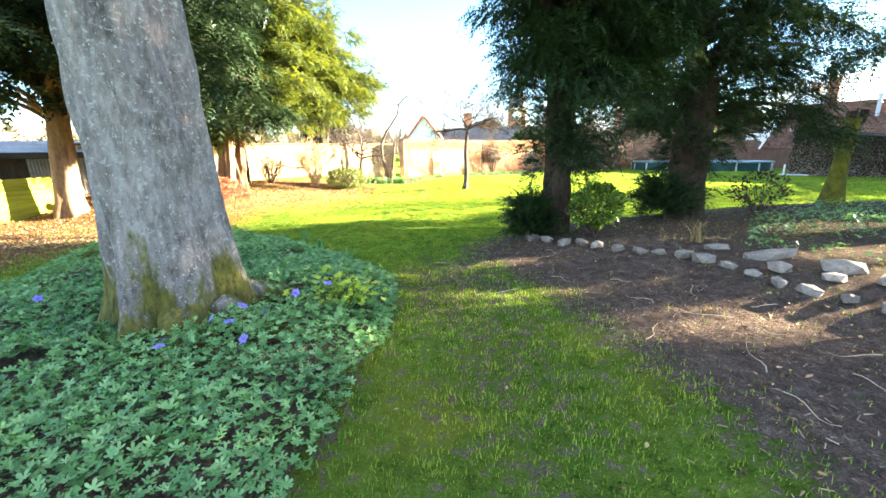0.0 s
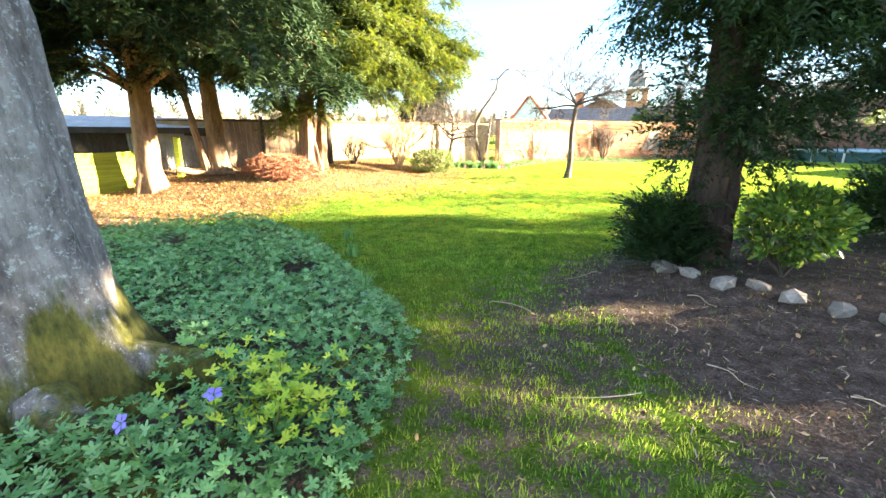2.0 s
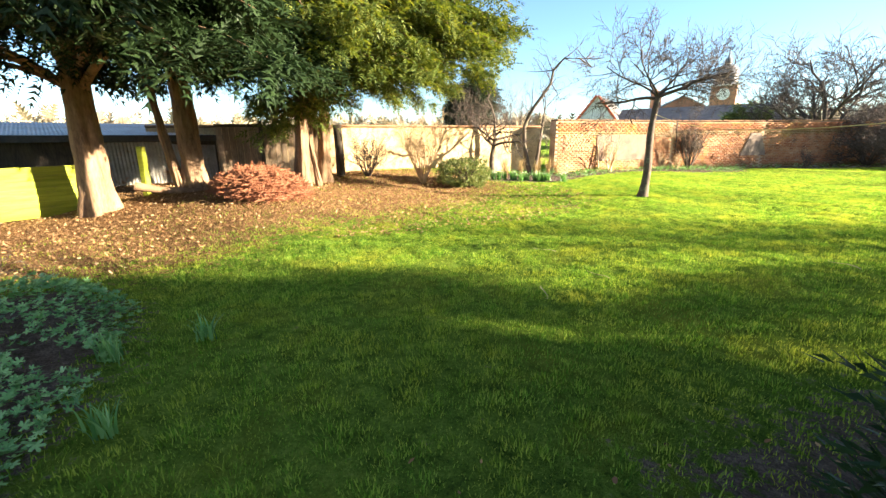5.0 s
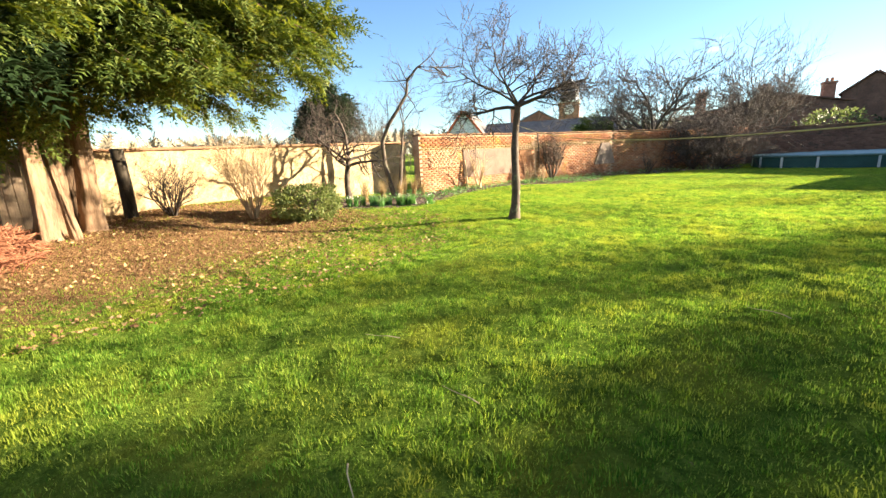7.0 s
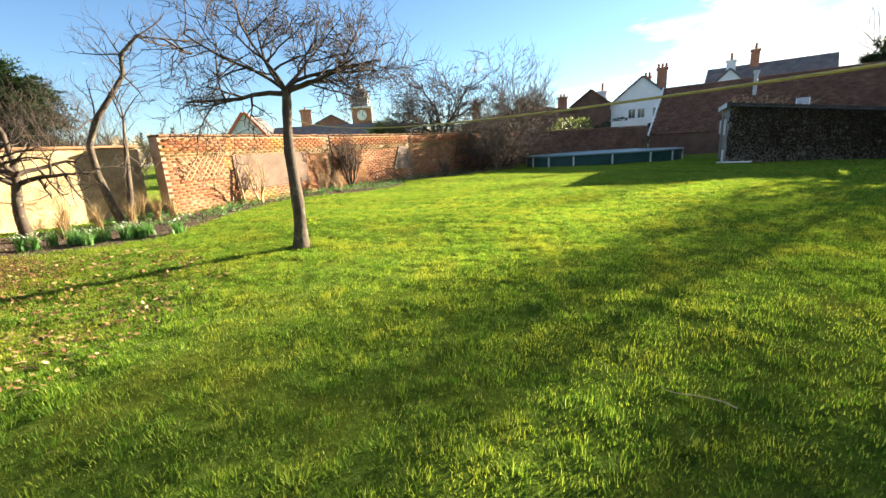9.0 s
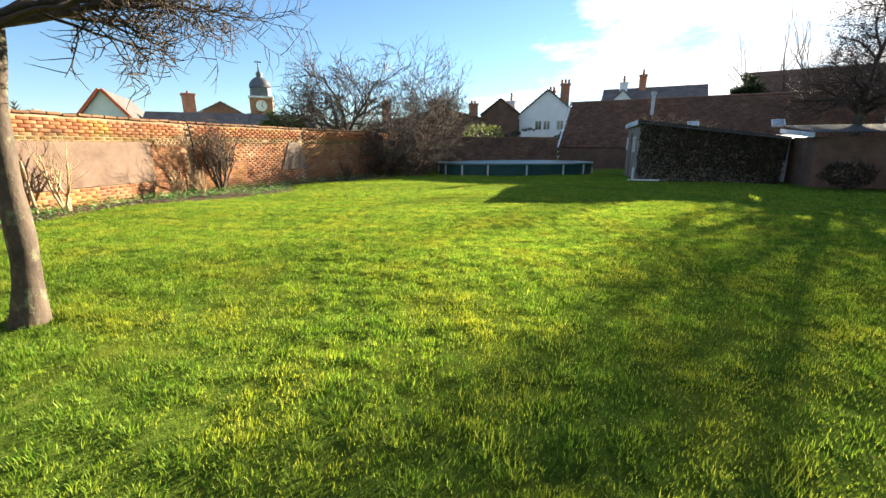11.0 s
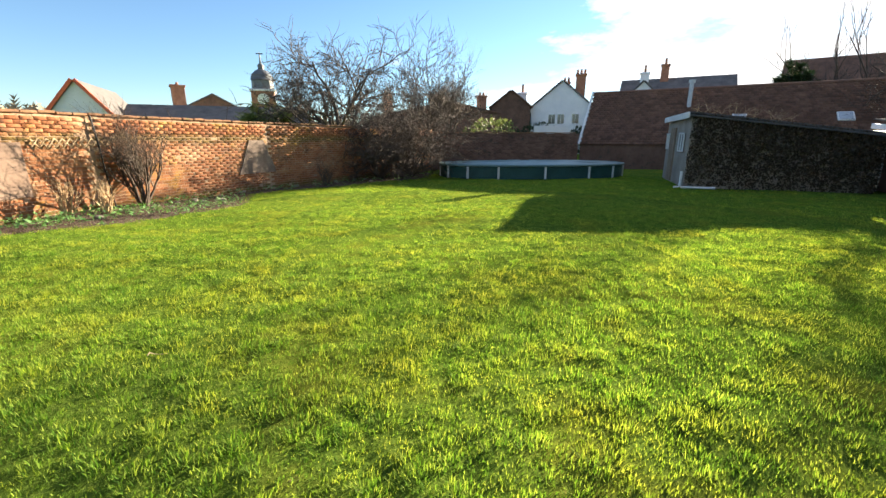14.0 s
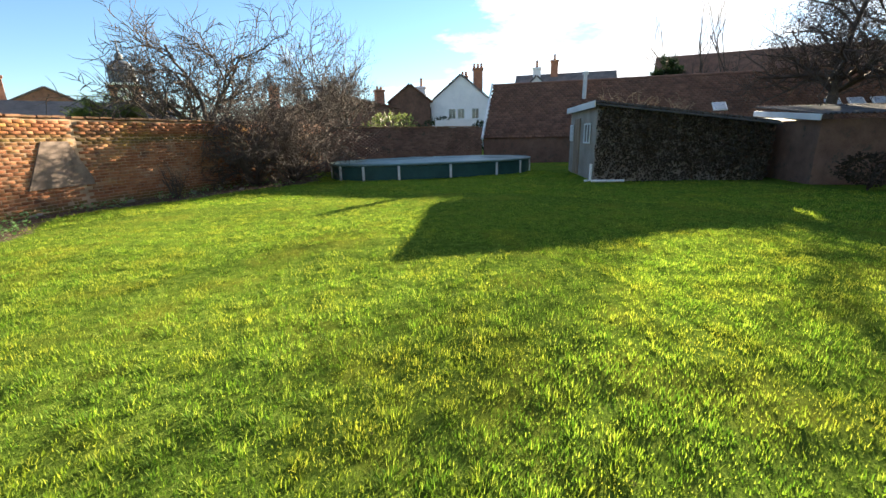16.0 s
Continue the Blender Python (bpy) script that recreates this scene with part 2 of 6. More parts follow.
def old_brick():
    """Orange-red brick, mottled, mossy under the ledge, with yellow lichen in patches."""
    m, nt, out = nodes_of("old_red_brick")
    vec, g = coords(nt)
    oi = nt.nodes.new("ShaderNodeObjectInfo")
    isl = math_node(nt, "FRACT", math_node(nt, "ADD", g.outputs["Random Per Island"], oi.outputs["Random"]))
    n1, n2, n3 = noise_node(nt, vec, 0.8, 5, 0.6), noise_node(nt, vec, 50, 4, 0.7), noise_node(nt, vec, 3.0, 6, 0.7)
    fac = math_node(nt, "ADD", math_node(nt, "MULTIPLY", isl, 0.16), math_node(nt, "ADD", math_node(nt, "MULTIPLY", n1, 0.5), math_node(nt, "MULTIPLY", n2, 0.34)))
    col = ramp_node(nt, fac, [(0.34, (0.16, 0.055, 0.027)), (0.5, (0.29, 0.110, 0.050)), (0.66, (0.38, 0.18, 0.088))])
    col = mix_node(nt, ramp_node(nt, noise_node(nt, vec, 0.55, 6, 0.7), [(0.54, (0, 0, 0)), (0.64, (0.75, 0.75, 0.75))]), col, (0.46, 0.28, 0.06))
    far, _ = coords(nt, (1, 1, 1.6))
    col = mix_node(nt, ramp_node(nt, noise_node(nt, far, 1.35, 7, 0.75), [(0.53, (0, 0, 0)), (0.66, (0.6, 0.6, 0.6))]), col, (0.42, 0.29, 0.18))
    col = mix_node(nt, ramp_node(nt, noise_node(nt, far, 2.1, 7, 0.75), [(0.36, (0.8, 0.8, 0.8)), (0.48, (0, 0, 0))]), col, (0.10, 0.058, 0.040))
    sep = nt.nodes.new("ShaderNodeSeparateXYZ")
    nt.links.new(g.outputs["Position"], sep.inputs[0])
    band = math_node(nt, "SUBTRACT", 0.15, math_node(nt, "ABSOLUTE", math_node(nt, "SUBTRACT", sep.outputs["Z"], math_node(nt, "ADD", 1.36, math_node(nt, "MULTIPLY", n3, 0.45)))))
    foot = math_node(nt, "SUBTRACT", math_node(nt, "MULTIPLY", n3, 0.5), sep.outputs["Z"])
    grime = math_node(nt, "MULTIPLY", math_node(nt, "MAXIMUM", band, foot), 7.0, True)
    col = mix_node(nt, math_node(nt, "MULTIPLY", grime, 0.8), col, ramp_node(nt, n2, [(0.4, (0.05, 0.045, 0.015)), (0.65, (0.15, 0.13, 0.03))]))
    finish(nt, out, col, 0.92, n2, 0.5, 0.006, spec=0.2)
    return m


M_BRICK = old_brick()
M_MORTAR = surface("lime_mortar", (0.24, 0.15, 0.095), (0.43, 0.30, 0.20), 3, 60, 0.95, 0.5)
M_COPING = surface("coping_brick", (0.13, 0.07, 0.04), (0.30, 0.16, 0.09), 3, 50, 0.95, 0.6, c3=(0.12, 0.12, 0.05), random_col=0.3)
M_DARKBRICK = surface("dark_brick", (0.10, 0.055, 0.04), (0.20, 0.115, 0.08), 1.5, 40, 0.95, 0.5, c3=(0.07, 0.06, 0.045), random_col=0.25)
M_TANWALL = surface("tan_render", (0.24, 0.16, 0.085), (0.56, 0.41, 0.23), 1.6, 22, 0.95, 0.8, 0.05, c3=(0.22, 0.17, 0.075))
M_RENDER = surface("grey_render", (0.13, 0.085, 0.065), (0.25, 0.175, 0.135), 2, 40, 0.95, 0.3)
M_WHITE = surface("white_paint", (0.66, 0.66, 0.64), (0.82, 0.82, 0.80), 2, 40, 0.6, 0.1)
M_HOUSEWHITE = surface("white_house_render", (0.62, 0.64, 0.66), (0.80, 0.80, 0.80), 0.6, 12, 0.8, 0.1)
M_SLATE = surface("slate_roof", (0.075, 0.07, 0.07), (0.16, 0.145, 0.14), 1.2, 14, 0.8, 0.5, 0.02)
M_TILE = surface("clay_roof_tile", (0.085, 0.045, 0.032), (0.19, 0.10, 0.065), 1.4, 22, 0.9, 0.6, 0.02, random_col=0.25)
M_CHIM = surface("chimney_brick", (0.22, 0.10, 0.06), (0.42, 0.21, 0.13), 2, 20, 0.9, 0.4)
M_REDTILE = surface("red_ridge_tile", (0.55, 0.10, 0.045), (0.72, 0.17, 0.08), 3, 30, 0.8, 0.3)
M_LEAD = surface("lead_dome", (0.07, 0.075, 0.085), (0.15, 0.155, 0.17), 3, 20, 0.5, 0.2)
M_FENCE = surface("mossy_fence_board", (0.22, 0.27, 0.02), (0.40, 0.43, 0.05), 3, 40, 0.9, 0.5, 0.01, (0.4, 0.4, 6), c3=(0.22, 0.22, 0.06), random_col=0.15)
M_OLDWOOD = surface("weathered_wood", (0.16, 0.11, 0.075), (0.34, 0.25, 0.17), 5, 40, 0.9, 0.5, 0.01, (1, 1, 0.2), random_col=0.25)
M_DARKWOOD = surface("dark_wood", (0.035, 0.028, 0.022), (0.09, 0.07, 0.05), 5, 40, 0.9, 0.5, 0.01, (1, 1, 0.2))
M_CORR = surface("corrugated_sheet", (0.20, 0.19, 0.175), (0.38, 0.36, 0.33), 2, 25, 0.55, 0.2, metal=0.3, c3=(0.25, 0.14, 0.08))
M_DARKROOF = surface("felt_roof", (0.045, 0.043, 0.042), (0.10, 0.095, 0.09), 2, 30, 0.9, 0.3)
M_POOL = surface("pool_liner_green", (0.010, 0.045, 0.045), (0.022, 0.075, 0.072), 2, 20, 0.5, 0.15)
M_POOLTOP = surface("pool_cover", (0.06, 0.125, 0.13), (0.15, 0.235, 0.235), 1.2, 18, 0.4, 0.3, 0.02)
M_GREYPOST = surface("grey_plastic", (0.42, 0.44, 0.45), (0.6, 0.62, 0.62), 4, 40, 0.5, 0.1)
M_SHEDWALL = surface("shed_render", (0.26, 0.22, 0.18), (0.42, 0.36, 0.30), 1.5, 30, 0.9, 0.3)
M_BLACK = surface("black_metal", (0.02, 0.02, 0.02), (0.05, 0.05, 0.05), 4, 40, 0.6, 0.2)
M_CABLE = surface("yellow_rope", (0.42, 0.36, 0.12), (0.62, 0.54, 0.22), 20, 90, 0.8, 0.3)
M_FARWOOD = surface("far_woodland", (0.15, 0.12, 0.08), (0.30, 0.24, 0.16), 0.15, 2, 1.0, 0.3)
M_PATCH = surface("pale_slab", (0.10, 0.072, 0.06), (0.24, 0.18, 0.145), 3, 40, 0.9, 0.3)
M_STRAW = surface("dry_stick", (0.26, 0.19, 0.12), (0.50, 0.40, 0.27), 8, 60, 0.85, 0.3)


def glass_material():
    m, nt, out = nodes_of("window_glass")
    finish(nt, out, (0.03, 0.035, 0.04), 0.08, spec=0.9)
    return m


M_GLASS = glass_material()


# ---- building helpers ----
def thing(name, label, category, group="", kind="", at=(0, 0, 0)):
    ob = new(name)
    ob.location = at
    ob.empty_display_size = 0.2
    return tagged(ob, label, category, group, kind)


def mesh_from(name, verts, faces, material, smooth=False):
    """A mesh from arrays of places and of equal-sized faces."""
    me = bpy.data.meshes.new(name)
    verts, faces = np.asarray(verts, np.float32), np.asarray(faces, np.int32)
    me.vertices.add(len(verts))
    me.vertices.foreach_set("co", verts.ravel())
    n, k = faces.shape
    me.loops.add(n * k)
    me.loops.foreach_set("vertex_index", faces.ravel())
    me.polygons.add(n)
    me.polygons.foreach_set("loop_start", np.arange(0, n * k, k, dtype=np.int32))
    if smooth:
        me.polygons.foreach_set("use_smooth", np.ones(n, bool))
    me.materials.append(material)
    me.update(calc_edges=True)
    return me


def bm_mesh(name, bm, material, smooth=False):
    me = bpy.data.meshes.new(name)
    bm.to_mesh(me)
    bm.free()
    me.materials.append(material)
    if smooth:
        me.polygons.foreach_set("use_smooth", np.ones(len(me.polygons), bool))
    return me


def part(name, me, parent, label="", m=None):
    """Links a mesh as one part under a thing, in the thing's own frame."""
    ob = new(name, me)
    ob.parent = parent
    if m is not None:
        ob.matrix_local = m
    return tagged(ob, label)


def solo(name, me, label, category, group="", kind="", m=None):
    ob = new(name, me)
    if m is not None:
        ob.matrix_world = m
    return tagged(ob, label, category, group, kind)


def box_bm(sx, sy, sz, bevel=0.0, at=(0, 0, 0), bm=None):
    """A box of that size standing on at, its edges bevelled."""
    own = bmesh.new()
    bmesh.ops.create_cube(own, size=1.0, matrix=Matrix.Translation((at[0], at[1], at[2] + sz / 2)) @ Matrix.Diagonal((sx, sy, sz, 1)))
    if bevel:
        bmesh.ops.bevel(own, geom=own.edges[:], offset=bevel, segments=1, affect="EDGES")
    if bm is None:
        return own
    me = bpy.data.meshes.new("t")
    own.to_mesh(me)
    own.free()
    bm.from_mesh(me)
    bpy.data.meshes.remove(me)
    return bm


def box(name, sx, sy, sz, material, bevel=0.0, at=(0, 0, 0)):
    return bm_mesh(name, box_bm(sx, sy, sz, bevel, at), material)


def prism(name, outline, depth, material):
    """An outline in x and z, pushed depth along y."""
    bm = bmesh.new()
    a = [bm.verts.new((x, 0, z)) for x, z in outline]
    b = [bm.verts.new((x, depth, z)) for x, z in outline]
    bm.faces.new(a)
    bm.faces.new(b[::-1])
    for i in range(len(a)):
        j = (i + 1) % len(a)
        bm.faces.new((a[j], a[i], b[i], b[j]))
    bmesh.ops.recalc_face_normals(bm, faces=bm.faces[:])
    return bm_mesh(name, bm, material)


def tubes(name, lines, material, sides=6):
    """Tapered tubes round polylines of (places, radii), joined into one mesh."""
    V, F, base = [], [], 0
    ring = np.arange(sides) * 2 * math.pi / sides
    for pts, rad in lines:
        pts, rad = np.asarray(pts, float), np.asarray(rad, float)
        tan = np.gradient(pts, axis=0)
        tan /= np.linalg.norm(tan, axis=1)[:, None] + 1e-9
        hint = np.array([0.0, 0, 1]) if abs(tan[0, 2]) < 0.8 else np.array([1.0, 0, 0])
        u = np.cross(tan, hint)
        u /= np.linalg.norm(u, axis=1)[:, None] + 1e-9
        w = np.cross(tan, u)
        V.append((pts[:, None] + rad[:, None, None] * (np.cos(ring)[None, :, None] * u[:, None] + np.sin(ring)[None, :, None] * w[:, None])).reshape(-1, 3))
        n = len(pts)
        i, j = np.meshgrid(np.arange(n - 1), np.arange(sides), indexing="ij")
        k = (j + 1) % sides
        F.append((base + np.stack([i * sides + j, i * sides + k, (i + 1) * sides + k, (i + 1) * sides + j], -1)).reshape(-1, 4))
        base += n * sides
    return mesh_from(name, np.concatenate(V), np.concatenate(F), material, True)


def scatter(name, tv, tf, places, turns, sizes, material, smooth=False):
    """Many copies of one small shape, joined: places (n,3), turns (n,3,3), sizes (n,)."""
    tv, tf = np.asarray(tv, float), np.asarray(tf, int)
    v = np.einsum("nij,kj->nki", turns, tv) * sizes[:, None, None] + places[:, None]
    f = tf[None] + (np.arange(len(places)) * len(tv))[:, None, None]
    return mesh_from(name, v.reshape(-1, 3), f.reshape(-1, tf.shape[1]), material, smooth)


def turns_along(ways, rng, roll=math.pi):
    """Turns that take +x to each way, with a chance roll about it."""
    x = ways / (np.linalg.norm(ways, axis=1)[:, None] + 1e-9)
    hint = np.tile([0.0, 0, 1], (len(x), 1))
    hint[np.abs(x[:, 2]) > 0.95] = (1, 0, 0)
    y = np.cross(hint, x)
    y /= np.linalg.norm(y, axis=1)[:, None]
    z = np.cross(x, y)
    a = rng.uniform(-roll, roll, len(x))[:, None]
    y2, z2 = np.cos(a) * y + np.sin(a) * z, -np.sin(a) * y + np.cos(a) * z
    return np.stack([x, y2, z2], -1)


def step(a, b, v):
    t = np.clip((np.asarray(v, float) - a) / (b - a), 0, 1)
    return t * t * (3 - 2 * t)


def rng_of(n):
    return np.random.default_rng(n)


def inside(px, py, poly):
    """Which points lie in a polygon."""
    px, py = np.asarray(px, float), np.asarray(py, float)
    ins = np.zeros(px.shape, bool)
    for (x1, y1), (x2, y2) in zip(poly, poly[1:] + poly[:1]):
        cross = ((y1 > py) != (y2 > py)) & (px < (x2 - x1) * (py - y1) / (y2 - y1 + 1e-12) + x1)
        ins ^= cross
    return ins


def near_poly(px, py, poly, soft):
    """1 inside a polygon, falling to 0 over soft metres outside it."""
    px, py = np.asarray(px, float), np.asarray(py, float)
    dist = np.full(px.shape, 1e9)
    for (x1, y1), (x2, y2) in zip(poly, poly[1:] + poly[:1]):
        dx, dy = x2 - x1, y2 - y1
        t = np.clip(((px - x1) * dx + (py - y1) * dy) / (dx * dx + dy * dy), 0, 1)
        dist = np.minimum(dist, np.hypot(px - x1 - t * dx, py - y1 - t * dy))
    return np.where(inside(px, py, poly), np.clip(0.5 + dist / soft, 0, 1), np.clip(0.5 - dist / soft, 0, 1))


# ---- the plan ----
GERANIUM = [(-1.5, -1.6), (-1.42, 0.3), (-1.42, 0.85), (-1.32, 1.35), (-1.38, 2.1), (-1.5, 2.7), (-1.9, 3.25), (-2.35, 3.6), (-2.9, 4.1), (-3.6, 4.8), (-4.6, 5.5), (-5.8, 5.6), (-6.2, 3.8), (-5.6, 2.2), (-5.4, -1.6)]
SOIL = [(0.75, -1.5), (0.72, 0.1), (0.62, 0.7), (0.25, 1.5), (0.1, 2.4), (-0.35, 3.3), (-0.9, 3.9), (-0.8, 4.9), (-0.45, 5.6), (0.3, 6.6), (1.6, 6.9), (3.0, 8.2), (5.5, 9.2), (9.0, 10.6), (14.5, 10.5), (14, 4), (10, -1.5)]
ROCKBED = [(0.35, 4.75), (0.75, 4.35), (1.3, 3.85), (1.85, 3.6), (2.2, 3.0), (2.3, 2.5), (2.6, 2.2), (2.9, 1.7), (3.3, 0.8), (10, -1), (14, 4), (14, 9), (8, 9.6), (4.5, 8.4), (1.2, 6.6)]
LITTER = [(-6.4, 3.6), (-6.3, 5.0), (-5.6, 6.6), (-5.7, 8.0), (-5.4, 9.2), (-4.8, 10.2), (-4.3, 12.2), (-4.3, 13.8), (-4.4, 15.2), (-5.4, 16.4), (-6.4, 16.9), (-9.6, 15), (-13, 12), (-13, 2), (-7.5, -1)]
BED = [(-6.2, 15.9), (-5.2, 16.0), (-4.3, 16.2), (-3.5, 16.7), (-3.0, 18.0), (-2.6, 20.0), (-1.9, 21.2), (-1.3, 21.9), (-0.2, 22.3), (0.9, 22.9), (1.9, 23.8), (2.5, 24.5), (2.7, 25.2), (2.9, 26.5), (4.4, 27.4), (6.6, 28.2), (8.6, 28.6), (10.0, 29.6), (11.3, 31.6), (8, 31.5), (3.2, 28.2), (-0.6, 24.9), (-4.8, 20.0), (-7, 17)]
WALL = [(-4.2, 19.9), (-0.15, 24.75), (3.6, 27.95), (11.9, 32.9)]


def ground_z(x, y):
    x, y = np.asarray(x, float), np.asarray(y, float)
    z = 0.11 * (1 - step(3.5, 7.0, y)) * step(-14, -9, x + 0 * y)
    z = z + 0.40 * step(-4.5, -9.0, x) * step(7.0, 9.6, y) * (1 - step(24, 34, y))
    z = z + 0.12 * step(12.5, 16.5, y) * step(4.0, -2.0, x)
    z = z + 0.20 * near_poly(x, y, ROCKBED, 1.2)
    z = z + 0.05 * near_poly(x, y, GERANIUM, 0.8)
    z = z + 0.03 * np.sin(x * 1.3 + 0.7 * y) * np.cos(y * 0.9 - 0.4 * x) * step(0, 6, np.hypot(x, y - 8) + 2)
    lumps = 0.0055 * np.sin(17 * x + 2 * np.sin(5.3 * y)) * np.sin(15 * y + 2 * np.sin(4.7 * x)) + 0.010 * np.sin(7.1 * x + 1.9 * y) * np.sin(6.3 * y - 2.3 * x + np.sin(3 * x))
    return z + lumps * step(-13, -12, x) * step(20, 19, x) * step(-3, -2, y) * step(33, 32, y)


def gz(x, y):
    return float(ground_z(x, y))


# ---- ground ----
def build_ground():
    """One sheet: a fine grid over the garden, coarse rings out to the horizon."""
    def axis(a, b, s, far):
        mid = np.arange(a, b + s / 2, s)
        out = s * np.cumsum(1.35 ** np.arange(1, 40))
        out = out[out < far]
        return np.concatenate([a - out[::-1], mid, b + out])
    xs, ys = axis(-13, 20, 0.10, 2500), axis(-3, 33, 0.10, 2500)
    gx, gy = np.meshgrid(xs, ys, indexing="ij")
    z = ground_z(gx, gy)
    fine = (gx > -13) & (gx < 20) & (gy > -3) & (gy < 33)
    rng = rng_of(3)
    z = z + np.where(fine, rng.normal(0, 0.004, z.shape), 0)
    soil = near_poly(gx, gy, SOIL, 0.9)
    soil = np.maximum(soil, near_poly(gx, gy, BED, 0.5))
    soil = np.maximum(soil, 0.85 * near_poly(gx, gy, GERANIUM, 0.7))
    # worn bare ground between the bed and the rocks
    worn = 0.62 * np.exp(-(((gx + 0.9) / 0.9) ** 2 + ((gy - 3.3) / 1.5) ** 2)) + 0.42 * np.exp(-(((gx + 0.4) / 1.1) ** 2 + ((gy - 0.9) / 2.0) ** 2))
    worn += 0.42 * np.exp(-(((gx + 2.6) / 1.3) ** 2 + ((gy - 12.6) / 1.6) ** 2))
    soil = np.maximum(soil, worn)
    soil = np.maximum(soil, 0.65 * np.exp(-(((gx + 8.0) / 1.8) ** 2 + ((gy - 5.0) / 1.0) ** 2)))
    litter = near_poly(gx, gy, LITTER, 2.4)
    n, m = gx.shape
    i, j = np.meshgrid(np.arange(n - 1), np.arange(m - 1), indexing="ij")
    f = np.stack([i * m + j, (i + 1) * m + j, (i + 1) * m + j + 1, i * m + j + 1], -1).reshape(-1, 4)
    me = mesh_from("ground", np.stack([gx, gy, z], -1).reshape(-1, 3), f, M_GROUND, True)
    for nm, val in (("soil", soil), ("litter", litter)):
        me.attributes.new(nm, "FLOAT", "POINT").data.foreach_set("value", val.ravel().astype(np.float32))
    solo("ground", me, "green lawn with bare soil and leaf litter", "ground", kind="structure")


build_ground()


# ---- garden walls ----
BRICK_L, BRICK_H, JOINT = 0.215, 0.064, 0.011


def seg_frame(a, b):
    """Length and pose of a wall's segment: x along it, y into it (away from the lawn)."""
    d = Vector((b[0] - a[0], b[1] - a[1], 0))
    return d.length, Matrix.Translation((a[0], a[1], 0)) @ Matrix.Rotation(math.atan2(d.y, d.x), 4, "Z")


def brick_mesh(name, material):
    return box(name, BRICK_L, 0.10, BRICK_H, material, 0.003, (0, 0.05, 0))


def brick_wall(name, pts, z0, top, material, label, thick=0.33, parts_in=None, ledge=None):
    """A bonded wall along a line: mortar core with each brick proud of it."""
    wall = thing(name, label, "wall", kind="structure")
    shared = brick_mesh("brick", material)
    tv = np.array([v.co for v in shared.vertices])
    bmt = bmesh.new()
    bmt.from_mesh(shared)
    bmesh.ops.triangulate(bmt, faces=bmt.faces[:])
    tf = np.array([[v.index for v in f.verts] for f in bmt.faces])
    bmt.free()
    rng = rng_of(11)
    rest_p, rest_r, count, later = [], [], 0, []
    s0 = 0.0
    for a, b in zip(pts, pts[1:]):
        length, m = seg_frame(a, b)
        part("mortar_core", box("core", length, thick, top - z0, M_MORTAR if material is M_BRICK else material, 0, (length / 2, thick / 2 + 0.0035, 0)), wall, m=m @ Matrix.Translation((0, 0, z0)))
        rows = int((top - z0) / (BRICK_H + JOINT))
        for r in range(rows):
            off = 0.0 if r % 2 else 0.113
            z = z0 + r * (BRICK_H + JOINT)
            n = int((length - off) / (BRICK_L + JOINT))
            out = 0.03 if ledge and ledge[0] <= z else 0.0
            for k in range(n):
                x = off + (k + 0.5) * (BRICK_L + JOINT)
                mm = m @ pose(x + rng.normal(0, 0.002), -out + rng.normal(0, 0.0015), z, 0, rng.normal(0, 0.5), rng.normal(0, 0.7))
                if parts_in and parts_in[0] < s0 + x < parts_in[1] and z < parts_in[2] and count < 300:
                    count += 1
                    later.append(mm)
                else:
                    rest_p.append(mm.translation[:])
                    rest_r.append([list(q) for q in mm.to_3x3()])
        s0 += length
    me = scatter("brickwork", tv, tf, np.array(rest_p), np.array(rest_r), np.ones(len(rest_p)), material)
    ob = part("brickwork", me, wall)
    tagged(ob, kind="stuff")
    for mm in later:
        part("brick", shared, wall, m=mm)
    return wall


def coping(pts, z, material, parent, width=0.42):
    rng = rng_of(5)
    tile = box("coping_tile", 0.29, width, 0.055, material, 0.012, (0, 0, 0))
    for a, b in zip(pts, pts[1:]):
        length, m = seg_frame(a, b)
        for k in range(int(length / 0.30)):
            part("coping_tile", tile, parent, m=m @ pose((k + 0.5) * 0.30, 0.16 + rng.normal(0, 0.008), z + rng.normal(0, 0.006), rng.normal(0, 1.2), rng.normal(0, 1.2), rng.normal(0, 1.5)))


WALL_TOP = 2.04
east_wall_line = [(11.9, 32.9), (20.35, 31.25)]


def on_wall(s, z, out=0.0):
    """A place on the brick wall's face, s metres from its near end; its turn is the wall's."""
    for a, b in zip(WALL, WALL[1:]):
        length, m = seg_frame(a, b)
        if s <= length or b == WALL[-1]:
            return m @ Matrix.Translation((s, -out, z))
        s -= length


